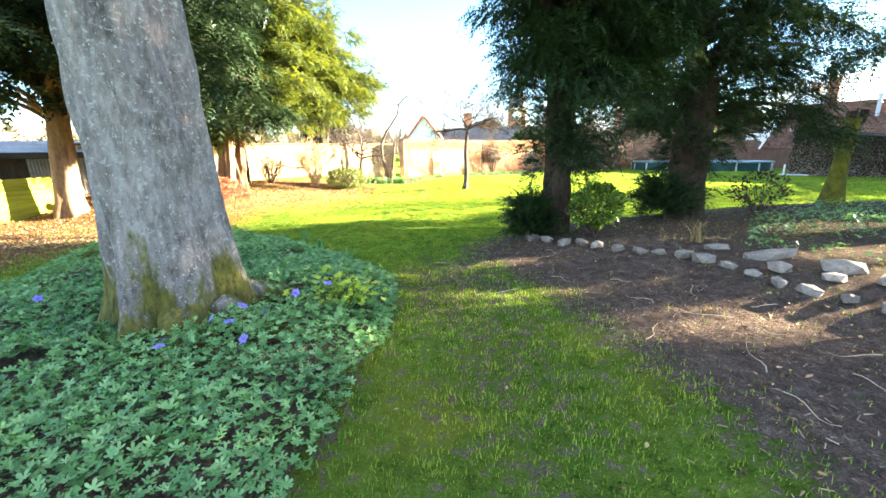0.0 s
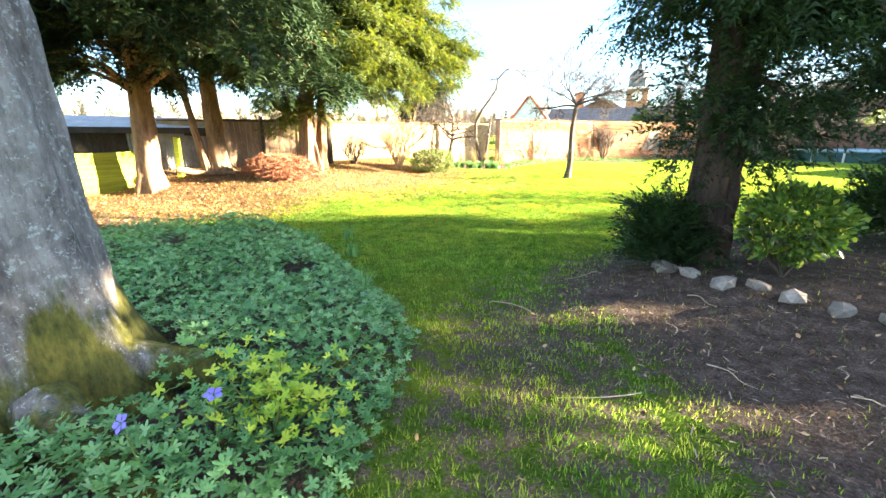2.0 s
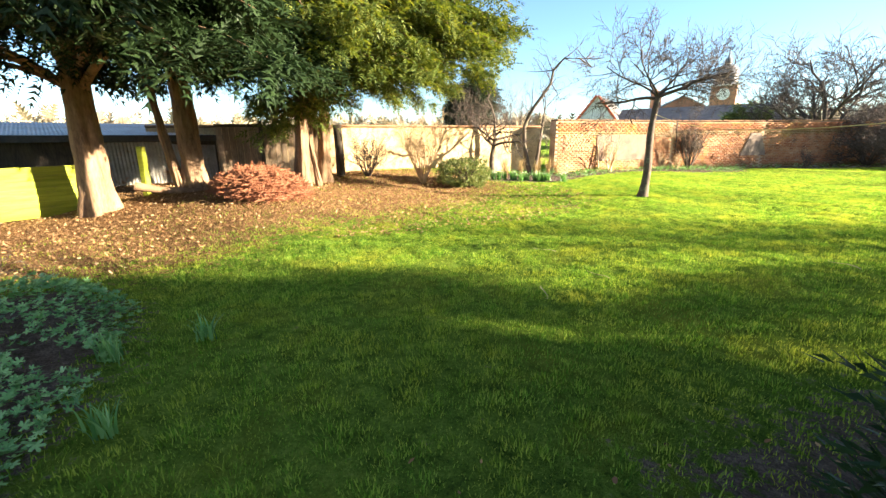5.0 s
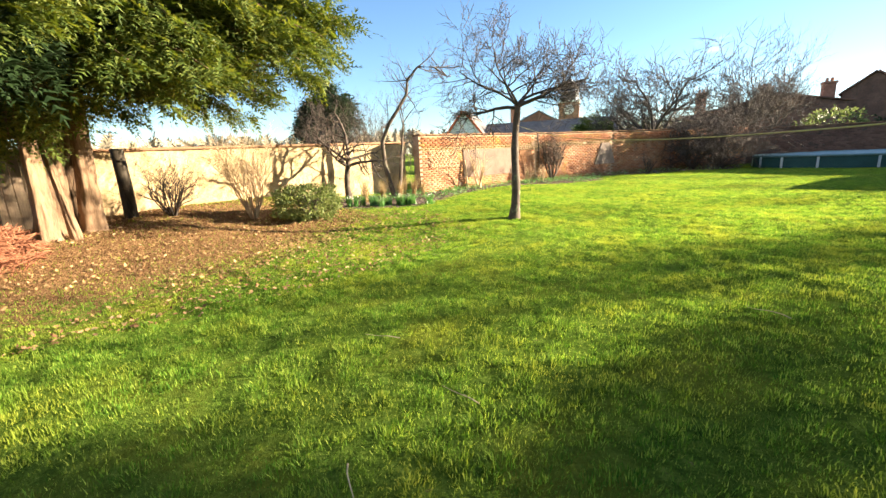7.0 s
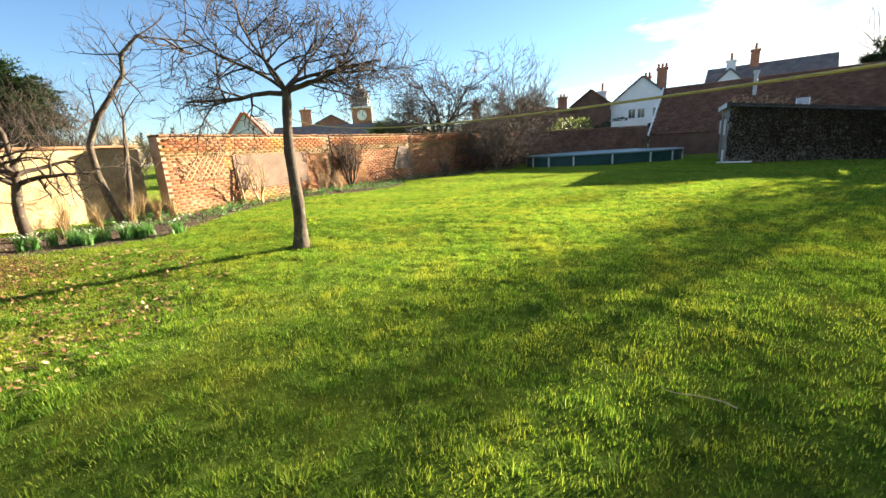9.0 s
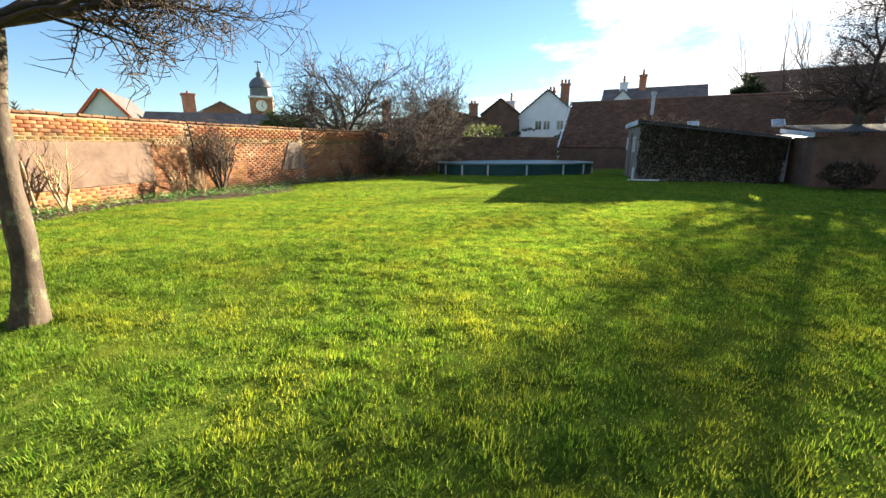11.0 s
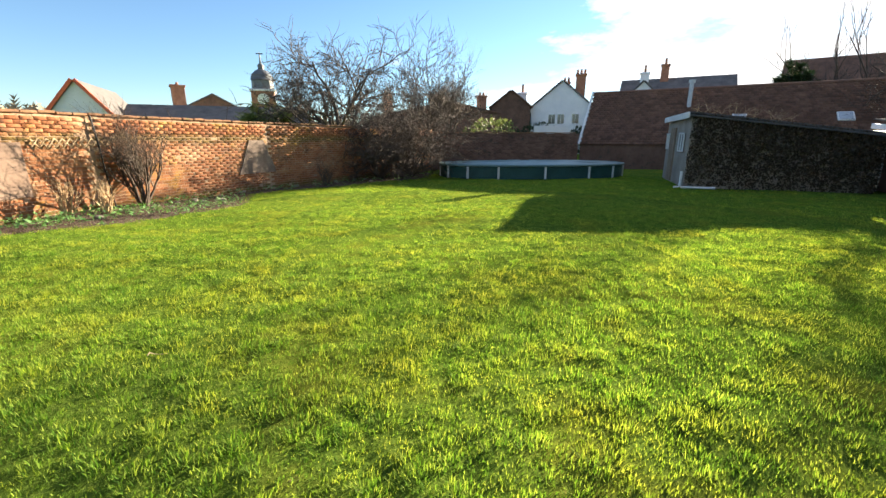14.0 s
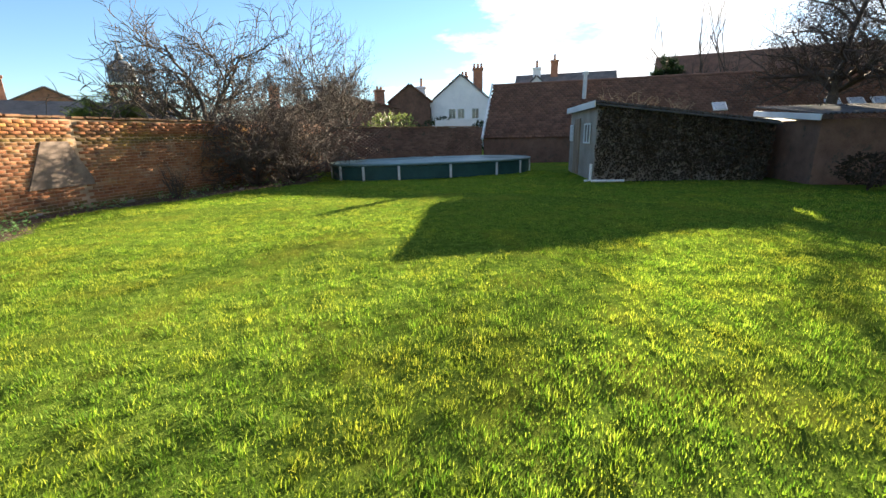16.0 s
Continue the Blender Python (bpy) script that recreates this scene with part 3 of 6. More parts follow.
# plastered wall beyond the shrubs
def tan_wall():
    wall = thing("wall_west", "pale tan rendered garden wall in low sun", "wall", kind="structure")
    for a, b in (((-13.4, 10.6), (-10.3, 13.3)), ((-10.3, 13.3), (-4.9, 20.6))):
        length, m = seg_frame(a, b)
        bm = bmesh.new()
        nx, nz = int(length / 0.12), 16
        rng = rng_of(8)
        grid = [[bm.verts.new((length * i / nx, rng.normal(0, 0.008), 1.78 * j / nz)) for j in range(nz + 1)] for i in range(nx + 1)]
        for i in range(nx):
            for j in range(nz):
                bm.faces.new((grid[i][j], grid[i + 1][j], grid[i + 1][j + 1], grid[i][j + 1]))
        box_bm(length, 0.3, 1.78, 0, (length / 2, 0.18, 0), bm)
        part("render_face", bm_mesh("render_face", bm, M_TANWALL, False), wall, m=m @ Matrix.Translation((0, 0, 0.05)))
        part("coping", box("coping", length, 0.42, 0.07, M_COPING, 0.02, (length / 2, 0.15, 0)), wall, "brown tile coping", m @ Matrix.Translation((0, 0, 1.832)))


tan_wall()


# ---- trees ----
def grow(lines, p, d, length, radius, depth, rng, spread=0.6, up=0.15, kids=4, wob=0.18, shrink=0.62, tip=0.35, first=0.25, rmin=0.003):
    """Adds a limb and its limbs to a list of tapered lines."""
    n = 6 if depth > 1 else 4
    pts, d = [np.array(p, float)], np.array(d, float) / np.linalg.norm(d)
    for i in range(n):
        d = d + rng.normal(0, wob, 3) + np.array([0, 0, up * 0.35])
        d /= np.linalg.norm(d)
        pts.append(pts[-1] + d * length / n)
    rad = radius * np.linspace(1, tip, n + 1)
    lines.append((pts, rad))
    if depth <= 0:
        return
    for k in range(kids):
        t = first + (1 - first) * (k + rng.uniform(0.2, 0.9)) / kids
        i = min(int(t * n), n - 1)
        q = pts[i] + (pts[i + 1] - pts[i]) * (t * n - i)
        side = rng.normal(0, 1, 3)
        side -= side @ d * d
        side /= np.linalg.norm(side) + 1e-9
        nd = d * (1 - spread * 0.5) + side * spread + np.array([0, 0, up])
        grow(lines, q, nd, length * shrink * rng.uniform(0.7, 1.15), max(rad[i] * 0.62, rmin), depth - 1, rng, spread, up, kids, wob, shrink, tip, first, rmin)


def spray_shape(pairs=7, length=1.0, width=0.30, droop=0.25, leaf=0.16):
    """A flat twig with narrow leaves on both sides, along +x."""
    v, f = [], []
    for i in range(pairs):
        t = (i + 0.4) / pairs
        x, z = t * length, -droop * t * t
        w = width * (1 - 0.65 * t)
        for s in (-1, 1):
            b = len(v)
            v += [(x - leaf * 0.30, 0.0, z), (x + leaf * 0.9, s * w, z - 0.04 + 0.03 * (i % 2)), (x + leaf * 0.42, 0.0, z + 0.01)]
            f += [(b, b + 1, b + 2) if s < 0 else (b, b + 2, b + 1)]
    b = len(v)
    v += [(length * 0.9, -0.03, -droop), (length * 1.18, 0, -droop * 1.3), (length * 0.9, 0.03, -droop)]
    f += [(b, b + 2, b + 1)]
    return np.array(v), np.array(f)


def clump_leaves(name, centres, per, spread, size, material, shape, rng, droop=0.5, outward=None):
    """Sprays round each centre, hanging outward and down."""
    c = np.repeat(np.asarray(centres), per, 0)
    p = c + rng.normal(0, 1, c.shape) * np.array(spread)
    way = rng.normal(0, 0.55, c.shape)
    if outward is not None:
        o = p - np.asarray(outward)
        o[:, 2] *= 0.25
        way += o / (np.linalg.norm(o, axis=1)[:, None] + 1e-6)
    way[:, 2] -= droop
    return scatter(name, *shape, p, turns_along(way, rng, 0.9), rng.uniform(0.65, 1.3, len(p)) * size, material)


def crown_points(centre, radii, n, rng, hollow=0.55, low=-1.0, gap=0.0, scale=1.0):
    """Clump centres in an uneven shell round a centre, cut off below low (a share of the height)."""
    out = []
    while len(out) < n:
        d = rng.normal(0, 1, 3)
        d /= np.linalg.norm(d)
        if d[2] < low:
            continue
        r = rng.uniform(hollow, 1.0) ** 0.7
        lump = 0.80 + 0.42 * noise.noise(Vector(d * 2.1 * scale) + Vector(centre) * 0.37)
        p = np.array(centre) + d * np.array(radii) * r * lump
        if gap and noise.noise(Vector(p * 0.75)) < -gap:
            continue
        out.append(p)
    return np.array(out)


NEEDLE = spray_shape(5, 1.0, 0.26, 0.30, 0.20)
FEATHER = spray_shape(4, 1.0, 0.34, 0.30, 0.24)


def limbed_crown(t, trunk, z_top, centre, radii, limbs, per_limb, per, size, material, shape, bark, rng, low=-0.8, z_low=1.6):
    """Boughs from the trunk to an uneven shell, arching and drooping, with flat plates of sprays along them."""
    lines, clumps, ways = [], [], []
    c, radii = np.array(centre), np.array(radii)
    while len(lines) < limbs:
        d = rng.normal(0, 1, 3)
        d /= np.linalg.norm(d)
        if d[2] < low:
            continue
        end = c + d * radii * rng.uniform(0.62, 1.0) * (0.84 + 0.4 * noise.noise(Vector(d * 2.3) + Vector(centre) * 0.37))
        flat = np.hypot(end[0] - trunk[0], end[1] - trunk[1])
        start = np.array([trunk[0], trunk[1], np.clip(end[2] - 0.12 * flat + rng.uniform(-0.2, 0.5), z_low, z_top)])
        sag = 0.10 * flat + 0.15
        s = np.linspace(0, 1, 8)[:, None]
        bend = rng.normal(0, 0.12 * flat, 2)
        pts = start + (end - start) * s
        pts[:, :2] += bend * (s * (1 - s))
        pts[:, 2] += (sag * 4 * s * (1 - s) * 0.8 - sag * 0.7 * s ** 3)[:, 0]
        lines.append((pts, np.linspace(0.045 + 0.008 * flat, 0.008, 8)))
        along = end - start
        along /= np.linalg.norm(along)
        side = np.array([-along[1], along[0], 0.0])
        side /= np.linalg.norm(side) + 1e-6
        n = max(4, int(per_limb * min(1.3, flat / radii[0] + 0.3)))
        f = 0.28 + 0.74 * rng.uniform(0, 1, n) ** 0.75
        i = np.clip((f * 7).astype(int), 0, 6)
        q = pts[i] + (pts[i + 1] - pts[i]) * (f * 7 - i)[:, None]
        off = rng.normal(0, 1, n) * (0.16 + 0.13 * flat * (1.05 - f))
        q = q + side * off[:, None]
        q[:, 2] -= 0.14 * np.abs(off) + rng.uniform(0, 0.10, n)
        clumps.append(q)
        ways.append(along * 0.8 + side * np.sign(off)[:, None] * 0.7)
    for line in lines:
        part("bough", tubes("bough", [line], bark, 5), t)
    q, w = np.repeat(np.concatenate(clumps), per, 0), np.repeat(np.concatenate(ways), per, 0)
    p = q + rng.normal(0, 1, q.shape) * np.array([0.13, 0.13, 0.075])
    w = w + rng.normal(0, 0.5, w.shape)
    w[:, 2] -= rng.uniform(0.1, 0.9, len(w))
    part("crown", scatter("sprays", *shape, p, turns_along(w, rng, 0.8), rng.uniform(0.6, 1.35, len(p)) * size, material), t)


def trunk_mesh(name, base, lean, height, r0, r1, material, flare=0.5, lobes=6, flute=0.08, seed=1, rough=0.02, sides=40, rings=36, flare_h=0.45):
    """A trunk with root flare, flutes and a rough skin."""
    rng = rng_of(seed)
    ph = rng.uniform(0, 6.28, 8)
    v = []
    for k in range(rings + 1):
        t = (k / rings) ** 1.5
        z = height * t
        for j in range(sides):
            a = 2 * math.pi * j / sides
            r = r0 + (r1 - r0) * t ** 0.8
            e = math.exp(-z / flare_h)
            lob = 0.5 + 0.5 * math.sin(lobes * a + ph[0] + 0.8 * math.sin(2 * a + ph[1]))
            r *= 1 + flare * e * (0.25 + 1.1 * lob ** 1.6) + flute * math.sin((lobes + 1) * a + ph[2] + 0.35 * z) * (0.5 + 0.5 * math.sin(3 * a + ph[3]))
            q = Vector((math.cos(a) * 2.4, math.sin(a) * 2.4, z * 0.9 + seed))
            r += rough * (noise.noise(q * 1.5) + 0.7 * noise.noise(q * 4.0))
            v.append((base[0] + lean[0] * z + r * math.cos(a), base[1] + lean[1] * z + r * math.sin(a), base[2] + z))
    i, j = np.meshgrid(np.arange(rings), np.arange(sides), indexing="ij")
    k = (j + 1) % sides
    f = np.stack([i * sides + j, i * sides + k, (i + 1) * sides + k, (i + 1) * sides + j], -1).reshape(-1, 4)
    return mesh_from(name, v, f, material, True)


def big_tree():
    base = (-3.02, 1.55, gz(-3.0, 1.5) - 0.1)
    lean = (-0.035, -0.025)
    t = thing("old_tree", "broad grey lichened trunk with mossy flared roots", "tree")
    part("trunk", trunk_mesh("trunk", base, lean, 7.0, 0.40, 0.33, M_BARK_BIG, 0.60, 6, 0.10, 4, 0.035, 110, 90, 0.38), t)
    rng = rng_of(21)
    lines = []
    top = (base[0] + lean[0] * 6.8, base[1] + lean[1] * 6.8, base[2] + 6.8)
    for k in range(4):
        a = 1.57 * k + 0.5
        grow(lines, top, (math.cos(a) * 0.6, math.sin(a) * 0.6, 1), 3.0, 0.17, 2, rng, 0.6, 0.2, 4)
        part("limb", tubes("limb", lines, M_TWIG, 6), t)
        lines = []
    # surface roots
    for a, ln in ((-0.35, 1.0), (0.45, 1.25), (-1.1, 0.8), (2.6, 0.9)):
        pts = [(base[0] + math.cos(a) * (0.42 + ln * s), base[1] + math.sin(a + 0.25 * s) * (0.42 + ln * s), gz(base[0] + math.cos(a) * (0.42 + ln * s), base[1] + math.sin(a) * (0.42 + ln * s)) + 0.22 * (1 - s) ** 2 - 0.02) for s in np.linspace(0, 1, 9)]
        part("root", tubes("root", [(pts, np.linspace(0.12, 0.025, 9))], M_BARK_BIG, 9), t)


def big_bark():
    m, nt, out = nodes_of("lichened_bark")
    vec, g = coords(nt, (1, 1, 0.4))
    vec2, _ = coords(nt)
    n1, n2, n3 = noise_node(nt, vec, 3, 6, 0.7), noise_node(nt, vec, 22, 6, 0.7), noise_node(nt, vec2, 34, 5, 0.8)
    both = math_node(nt, "ADD", math_node(nt, "MULTIPLY", n1, 0.5), math_node(nt, "MULTIPLY", n2, 0.5))
    col = ramp_node(nt, both, [(0.36, (0.060, 0.050, 0.046)), (0.5, (0.20, 0.178, 0.165)), (0.64, (0.36, 0.33, 0.31))])
    lich = ramp_node(nt, n3, [(0.56, (0, 0, 0)), (0.62, (1, 1, 1))])
    col = mix_node(nt, lich, col, (0.40, 0.41, 0.39))
    sep = nt.nodes.new("ShaderNodeSeparateXYZ")
    nt.links.new(g.outputs["Position"], sep.inputs[0])
    low = math_node(nt, "MULTIPLY", math_node(nt, "SUBTRACT", math_node(nt, "ADD", 0.70, math_node(nt, "MULTIPLY", math_node(nt, "SUBTRACT", n1, 0.5), 2.2)), sep.outputs["Z"]), 5.0, True)
    moss = ramp_node(nt, n2, [(0.35, (0.035, 0.04, 0.008)), (0.7, (0.16, 0.15, 0.02))])
    col = mix_node(nt, math_node(nt, "MULTIPLY", low, 0.95), col, moss)
    finish(nt, out, col, 0.92, both, 1.0, 0.04, spec=0.2)
    return m


M_BARK_BIG = big_bark()
big_tree()


def yew(x, y, r_trunk, crown, seed, label, limbs, low=-0.55, per=12, skirt=True, per_limb=26, size=0.20):
    """A yew: fluted trunk breaking into stems, with hanging dark sprays."""
    rng = rng_of(seed)
    z = gz(x, y)
    t = thing("yew_tree", label, "tree", "yews by the rock bed")
    part("trunk", trunk_mesh("trunk", (x, y, z - 0.1), (0.02, 0.02), 2.6, r_trunk, r_trunk * 1.0, M_YEWBARK, 0.35, 5, 0.16, seed, 0.05, 40, 26, 0.3), t)
    for k in range(4):
        a, lines = 1.6 * k, []
        grow(lines, (x, y, z + 2.4), (0.25 * math.cos(a), 0.25 * math.sin(a), 1), crown[1][2] * 1.1, 0.16, 1, rng, 0.5, 0.1, 5)
        part("limb", tubes("limb", lines, M_YEWBARK, 5), t)
    limbed_crown(t, (x, y), crown[0][2] + crown[1][2] * 0.5, *crown, limbs, per_limb, per, size, M_YEW, NEEDLE, M_YEWBARK, rng, low, z + 1.3)
    if skirt:
        n = 260
        a, h = rng.uniform(0, 6.28, n), rng.uniform(0.2, 2.4, n) ** 1.0
        keep = rng.uniform(0, 1, n) < 0.12 + 0.65 * (h > 0.95)
        r = r_trunk * 1.05 + rng.uniform(0, 0.34, n) * (0.2 + h / 2)
        c2 = np.stack([x + r * np.cos(a), y + r * np.sin(a), z + h], -1)[keep]
        part("trunk_foliage", clump_leaves("shoots", c2, 10, (0.12, 0.12, 0.12), 0.20, M_YEW, NEEDLE, rng, 0.2, (x, y, z + 1)), t)
    return t


yew(0.60, 5.15, 0.19, ((0.95, 5.2, 3.7), (1.8, 1.65, 2.5)), 31, "dark yew with a thick shaggy trunk and hanging branches", 105, -0.85, 12)
yew(3.35, 6.75, 0.30, ((3.8, 6.9, 3.9), (3.1, 2.6, 2.9)), 37, "broad dark yew with low drooping branches", 82, -0.85, 12)
# These three yews are added, mostly out of view, to shade bed and lawn.
yew(9.6, 6.0, 0.40, ((9.6, 6.0, 5.0), (4.2, 3.6, 3.6)), 41, "tall spreading dark yew added to shade the bed", 60, -0.8, 9, skirt=False, size=0.34)
yew(16.5, 11.0, 0.40, ((16.5, 11.0, 4.3), (3.6, 3.5, 3.9)), 47, "tall dark yew added out of view to shade the lawn", 32, -0.95, 10, skirt=False, size=0.36)
yew(14.5, 2.6, 0.42, ((14.5, 2.6, 4.7), (4.6, 4.6, 4.3)), 43, "tall spreading dark yew added out of view to shade the bed", 110, -0.95, 10, skirt=False, size=0.36)


def conifer(name, stems, crown_list, seed, label, material, per, size, bark=M_CONBARK, group="", low=-0.6):
    """A lawn conifer: bare lower stems and layered feathery sprays."""
    rng = rng_of(seed)
    t = thing(name, label, "tree", group)
    allc = []
    for (x, y, lx, ly, h, r) in stems:
        z = gz(x, y)
        part("trunk", trunk_mesh("trunk", (x, y, z - 0.12), (lx, ly), h, r, r * 0.55, bark, 0.45, 5, 0.14, seed + len(allc), 0.04, 28, 30, 0.35), t)
        allc.append((x, y))
    for centre, radii, n in crown_list:
        limbed_crown(t, allc[0], min(centre[2] + 0.6 * radii[2], stems[0][4]), centre, radii, n, 28, per, size, material, FEATHER, bark, rng, low)
    return t


conifer("lawn_conifer", [(-8.75, 11.7, 0.03, 0.05, 5.0, 0.24), (-9.0, 12.35, -0.05, 0.06, 4.6, 0.20), (-8.35, 11.25, 0.10, -0.04, 4.0, 0.13), (-8.5, 12.1, 0.07, 0.02, 4.0, 0.17), (-8.1, 11.5, -0.22, 0.05, 2.2, 0.06)],
        [((-7.5, 12.2, 4.4), (4.3, 3.9, 3.3), 105), ((-5.3, 12.8, 3.9), (2.2, 1.9, 1.7), 30)], 51,
        "sunlit golden-green conifer with several reddish stems", M_CYPRESS, 13, 0.24, low=-0.85)
conifer("lawn_conifer", [(-10.55, 7.95, 0.10, -0.03, 6.0, 0.27)], [((-8.4, 6.9, 4.5), (4.7, 4.4, 3.1), 125)], 57,
        "tall conifer with a curved pale trunk and dark foliage", M_DARKCON, 13, 0.33, low=-0.85)
conifer("lawn_conifer", [(-10.15, 9.7, -0.03, 0.02, 6.0, 0.23), (-10.3, 9.45, -0.16, -0.05, 5.0, 0.09)], [((-9.0, 9.8, 5.0), (3.6, 3.2, 3.0), 85)], 59,
        "tall straight conifer beside the branch heap", M_DARKCON, 12, 0.32, low=-0.7)


def bare_tree(name, x, y, height, r, seed, label, depth=4, crown=2.2, spread=0.75, up=0.12, kids=5, lean=(0, 0), limbs=6, fork=0.55, bark=M_TREEBARK, twig=M_TWIG, category="tree", group="", flat=0.5, wob=0.16, sides=5, z=None, rmin=0.003):
    """A leafless tree: trunk, then limbs and twigs by repeated forking."""
    rng = rng_of(seed)
    z = gz(x, y) if z is None else z
    t = thing(name, label, category, group)
    fh = height * fork
    n = 9
    pts = [(x + lean[0] * s * fh + 0.03 * math.sin(5 * s + seed), y + lean[1] * s * fh + 0.03 * math.cos(4 * s + seed), z - 0.05 + s * (fh + 0.05)) for s in np.linspace(0, 1, n)]
    rad = r * (1.0 - 0.35 * np.linspace(0, 1, n)) * (1 + 0.55 * np.exp(-np.linspace(0, 1, n) * 14))
    part("trunk", tubes("trunk", [(pts, rad)], bark, 12), t)
    lines = []
    for k in range(limbs):
        a = 2 * math.pi * k / limbs + rng.uniform(-0.35, 0.35)
        el = flat + rng.uniform(-0.2, 0.35)
        grow(lines, pts[-1] if k % 2 else pts[-2], (math.cos(a), math.sin(a), el), crown * rng.uniform(0.75, 1.1), r * 0.5, depth - 1, rng, spread, up, kids, wob, rmin=rmin)
        part("branch", tubes("branch", lines, twig, sides), t)
        lines = []
    grow(lines, pts[-1], (0.1, 0.1, 1), height - fh, r * 0.55, depth - 1, rng, spread, up, kids, wob, rmin=rmin)
    part("branch", tubes("branch", lines, twig, sides), t)
    return t


# small fruit tree on the lawn
def fruit_tree():
    x, y = -0.98, 14.56
    z = gz(x, y)
    rng = rng_of(71)
    t = thing("fruit_tree", "slender leafless fruit tree with a flat twiggy crown on the lawn", "tree")
    fork = np.array([-0.90, 15.0, 2.36])
    n = 14
    pts = [(x + (fork[0] - x) * s + 0.025 * math.sin(7 * s), y + (fork[1] - y) * s + 0.02 * math.cos(6 * s), z - 0.06 + (fork[2] - z + 0.06) * s) for s in np.linspace(0, 1, n)]
    s = np.linspace(0, 1, n)
    part("trunk", tubes("trunk", [(pts, (0.10 - 0.04 * s) * (1 + 0.4 * np.exp(-s * 16)) + 0.006 * np.sin(s * 23))], M_TREEBARK, 14), t)
    lines = []
    for a, el, ln, r in ((0.15, 0.30, 1.75, 0.055), (3.05, 0.10, 1.7, 0.05), (3.5, 0.35, 1.6, 0.035), (1.3, 0.75, 1.4, 0.04), (4.6, 0.55, 1.5, 0.04), (5.6, 0.75, 1.4, 0.035), (2.2, 1.0, 1.3, 0.035), (0.6, 1.4, 1.4, 0.04)):
        lines = []
        grow(lines, fork - np.array([0, 0, 0.12 * rng.uniform(0, 1)]), (math.cos(a), math.sin(a), el), ln * 0.86, r * 0.8, 3, rng, 0.85, 0.10, 7, 0.17, 0.58, rmin=0.0045)
        part("branch", tubes("branch", lines, M_TWIG, 4), t)


fruit_tree()


# ---- rock edging, bed plants ----
def stone_mesh(seed, sx, sy, sz):
    bm = bmesh.new()
    bmesh.ops.create_icosphere(bm, subdivisions=1, radius=1.0)
    for v in bm.verts:
        k = 1 + 0.45 * noise.noise(v.co * 1.4 + Vector((seed * 3.1, 0, 0))) + 0.10 * noise.noise(v.co * 3.5 + Vector((0, seed, 0)))
        q = v.co * k
        q = Vector([math.copysign(min(abs(c), 0.80), c) for c in q])
        v.co = Vector((q.x * sx, q.y * sy, q.z * sz))
    return bm_mesh("stone", bm, M_STONE, False)


def rock_edge():
    line = [(0.22, 4.78), (0.42, 4.62), (0.62, 4.40), (0.84, 4.32), (1.0, 4.12), (1.2, 3.92), (1.42, 3.78), (1.62, 3.70), (1.86, 3.58), (2.0, 3.38), (2.12, 3.12), (2.22, 2.86), (2.3, 2.6), (2.42, 2.38), (2.62, 2.2), (2.78, 1.95), (2.92, 1.72), (3.1, 1.4), (3.3, 1.1)]
    rng = rng_of(77)
    for i, (x, y) in enumerate(line):
        s = rng.uniform(0.65, 1.1)
        sx, sy, sz = 0.15 * s, 0.11 * s, 0.085 * s
        solo("rock", stone_mesh(i, sx, sy, sz), "weathered pale stone edging the raised bed", "rock", "bed edging stones",
             m=pose(x, y, gz(x, y) + sz * 0.35, rng.uniform(-15, 15), rng.uniform(-15, 15), rng.uniform(0, 360)))
    for i, (x, y, sx, sy, sz) in enumerate(((2.62, 3.25, 0.33, 0.10, 0.09), (2.5, 2.9, 0.15, 0.12, 0.09), (3.0, 2.75, 0.22, 0.15, 0.10), (3.1, 2.35, 0.20, 0.13, 0.08), (3.35, 1.9, 0.22, 0.12, 0.09), (2.3, 3.7, 0.16, 0.09, 0.06), (2.75, 2.55, 0.12, 0.10, 0.07))):
        solo("rock", stone_mesh(40 + i, sx, sy, sz), "grey stone slab lying in the raised bed", "rock", "bed edging stones",
             m=pose(x, y, gz(x, y) + sz * 0.4, rng.uniform(-12, 12), rng.uniform(-12, 12), rng.uniform(-30, 30)))


rock_edge()


def leaf_shape(lobes=5):
    """A palmate leaf, lobed and a little cupped, with its stalk end at the origin."""
    v, f = [(0.0, 0.0, 0.0)], []
    n = lobes * 4
    for k in range(n + 1):
        a = -2.55 + 5.1 * k / n
        r = (0.34, 0.86, 1.0, 0.80)[k % 4] * (0.85 + 0.15 * math.cos(a))
        v.append((0.35 + r * math.cos(a) * 0.62, r * math.sin(a) * 0.62, 0.14 * r * r - 0.05 * (k % 4 == 0)))
    v[0] = (0.30, 0, 0)
    for k in range(n):
        f.append((0, k + 1, k + 2))
    return np.array(v), np.array(f)


PALM = leaf_shape(5)


def sample_poly(poly, n, rng, weight=None):
    xs, ys = [p[0] for p in poly], [p[1] for p in poly]
    got = np.zeros((0, 2))
    while len(got) < n:
        q = np.stack([rng.uniform(min(xs), max(xs), 4 * n), rng.uniform(min(ys), max(ys), 4 * n)], -1)
        k = inside(q[:, 0], q[:, 1], poly)
        if weight is not None:
            k &= rng.uniform(0, 1, len(q)) < weight(q[:, 0], q[:, 1])
        got = np.concatenate([got, q[k]])
    return got[:n]


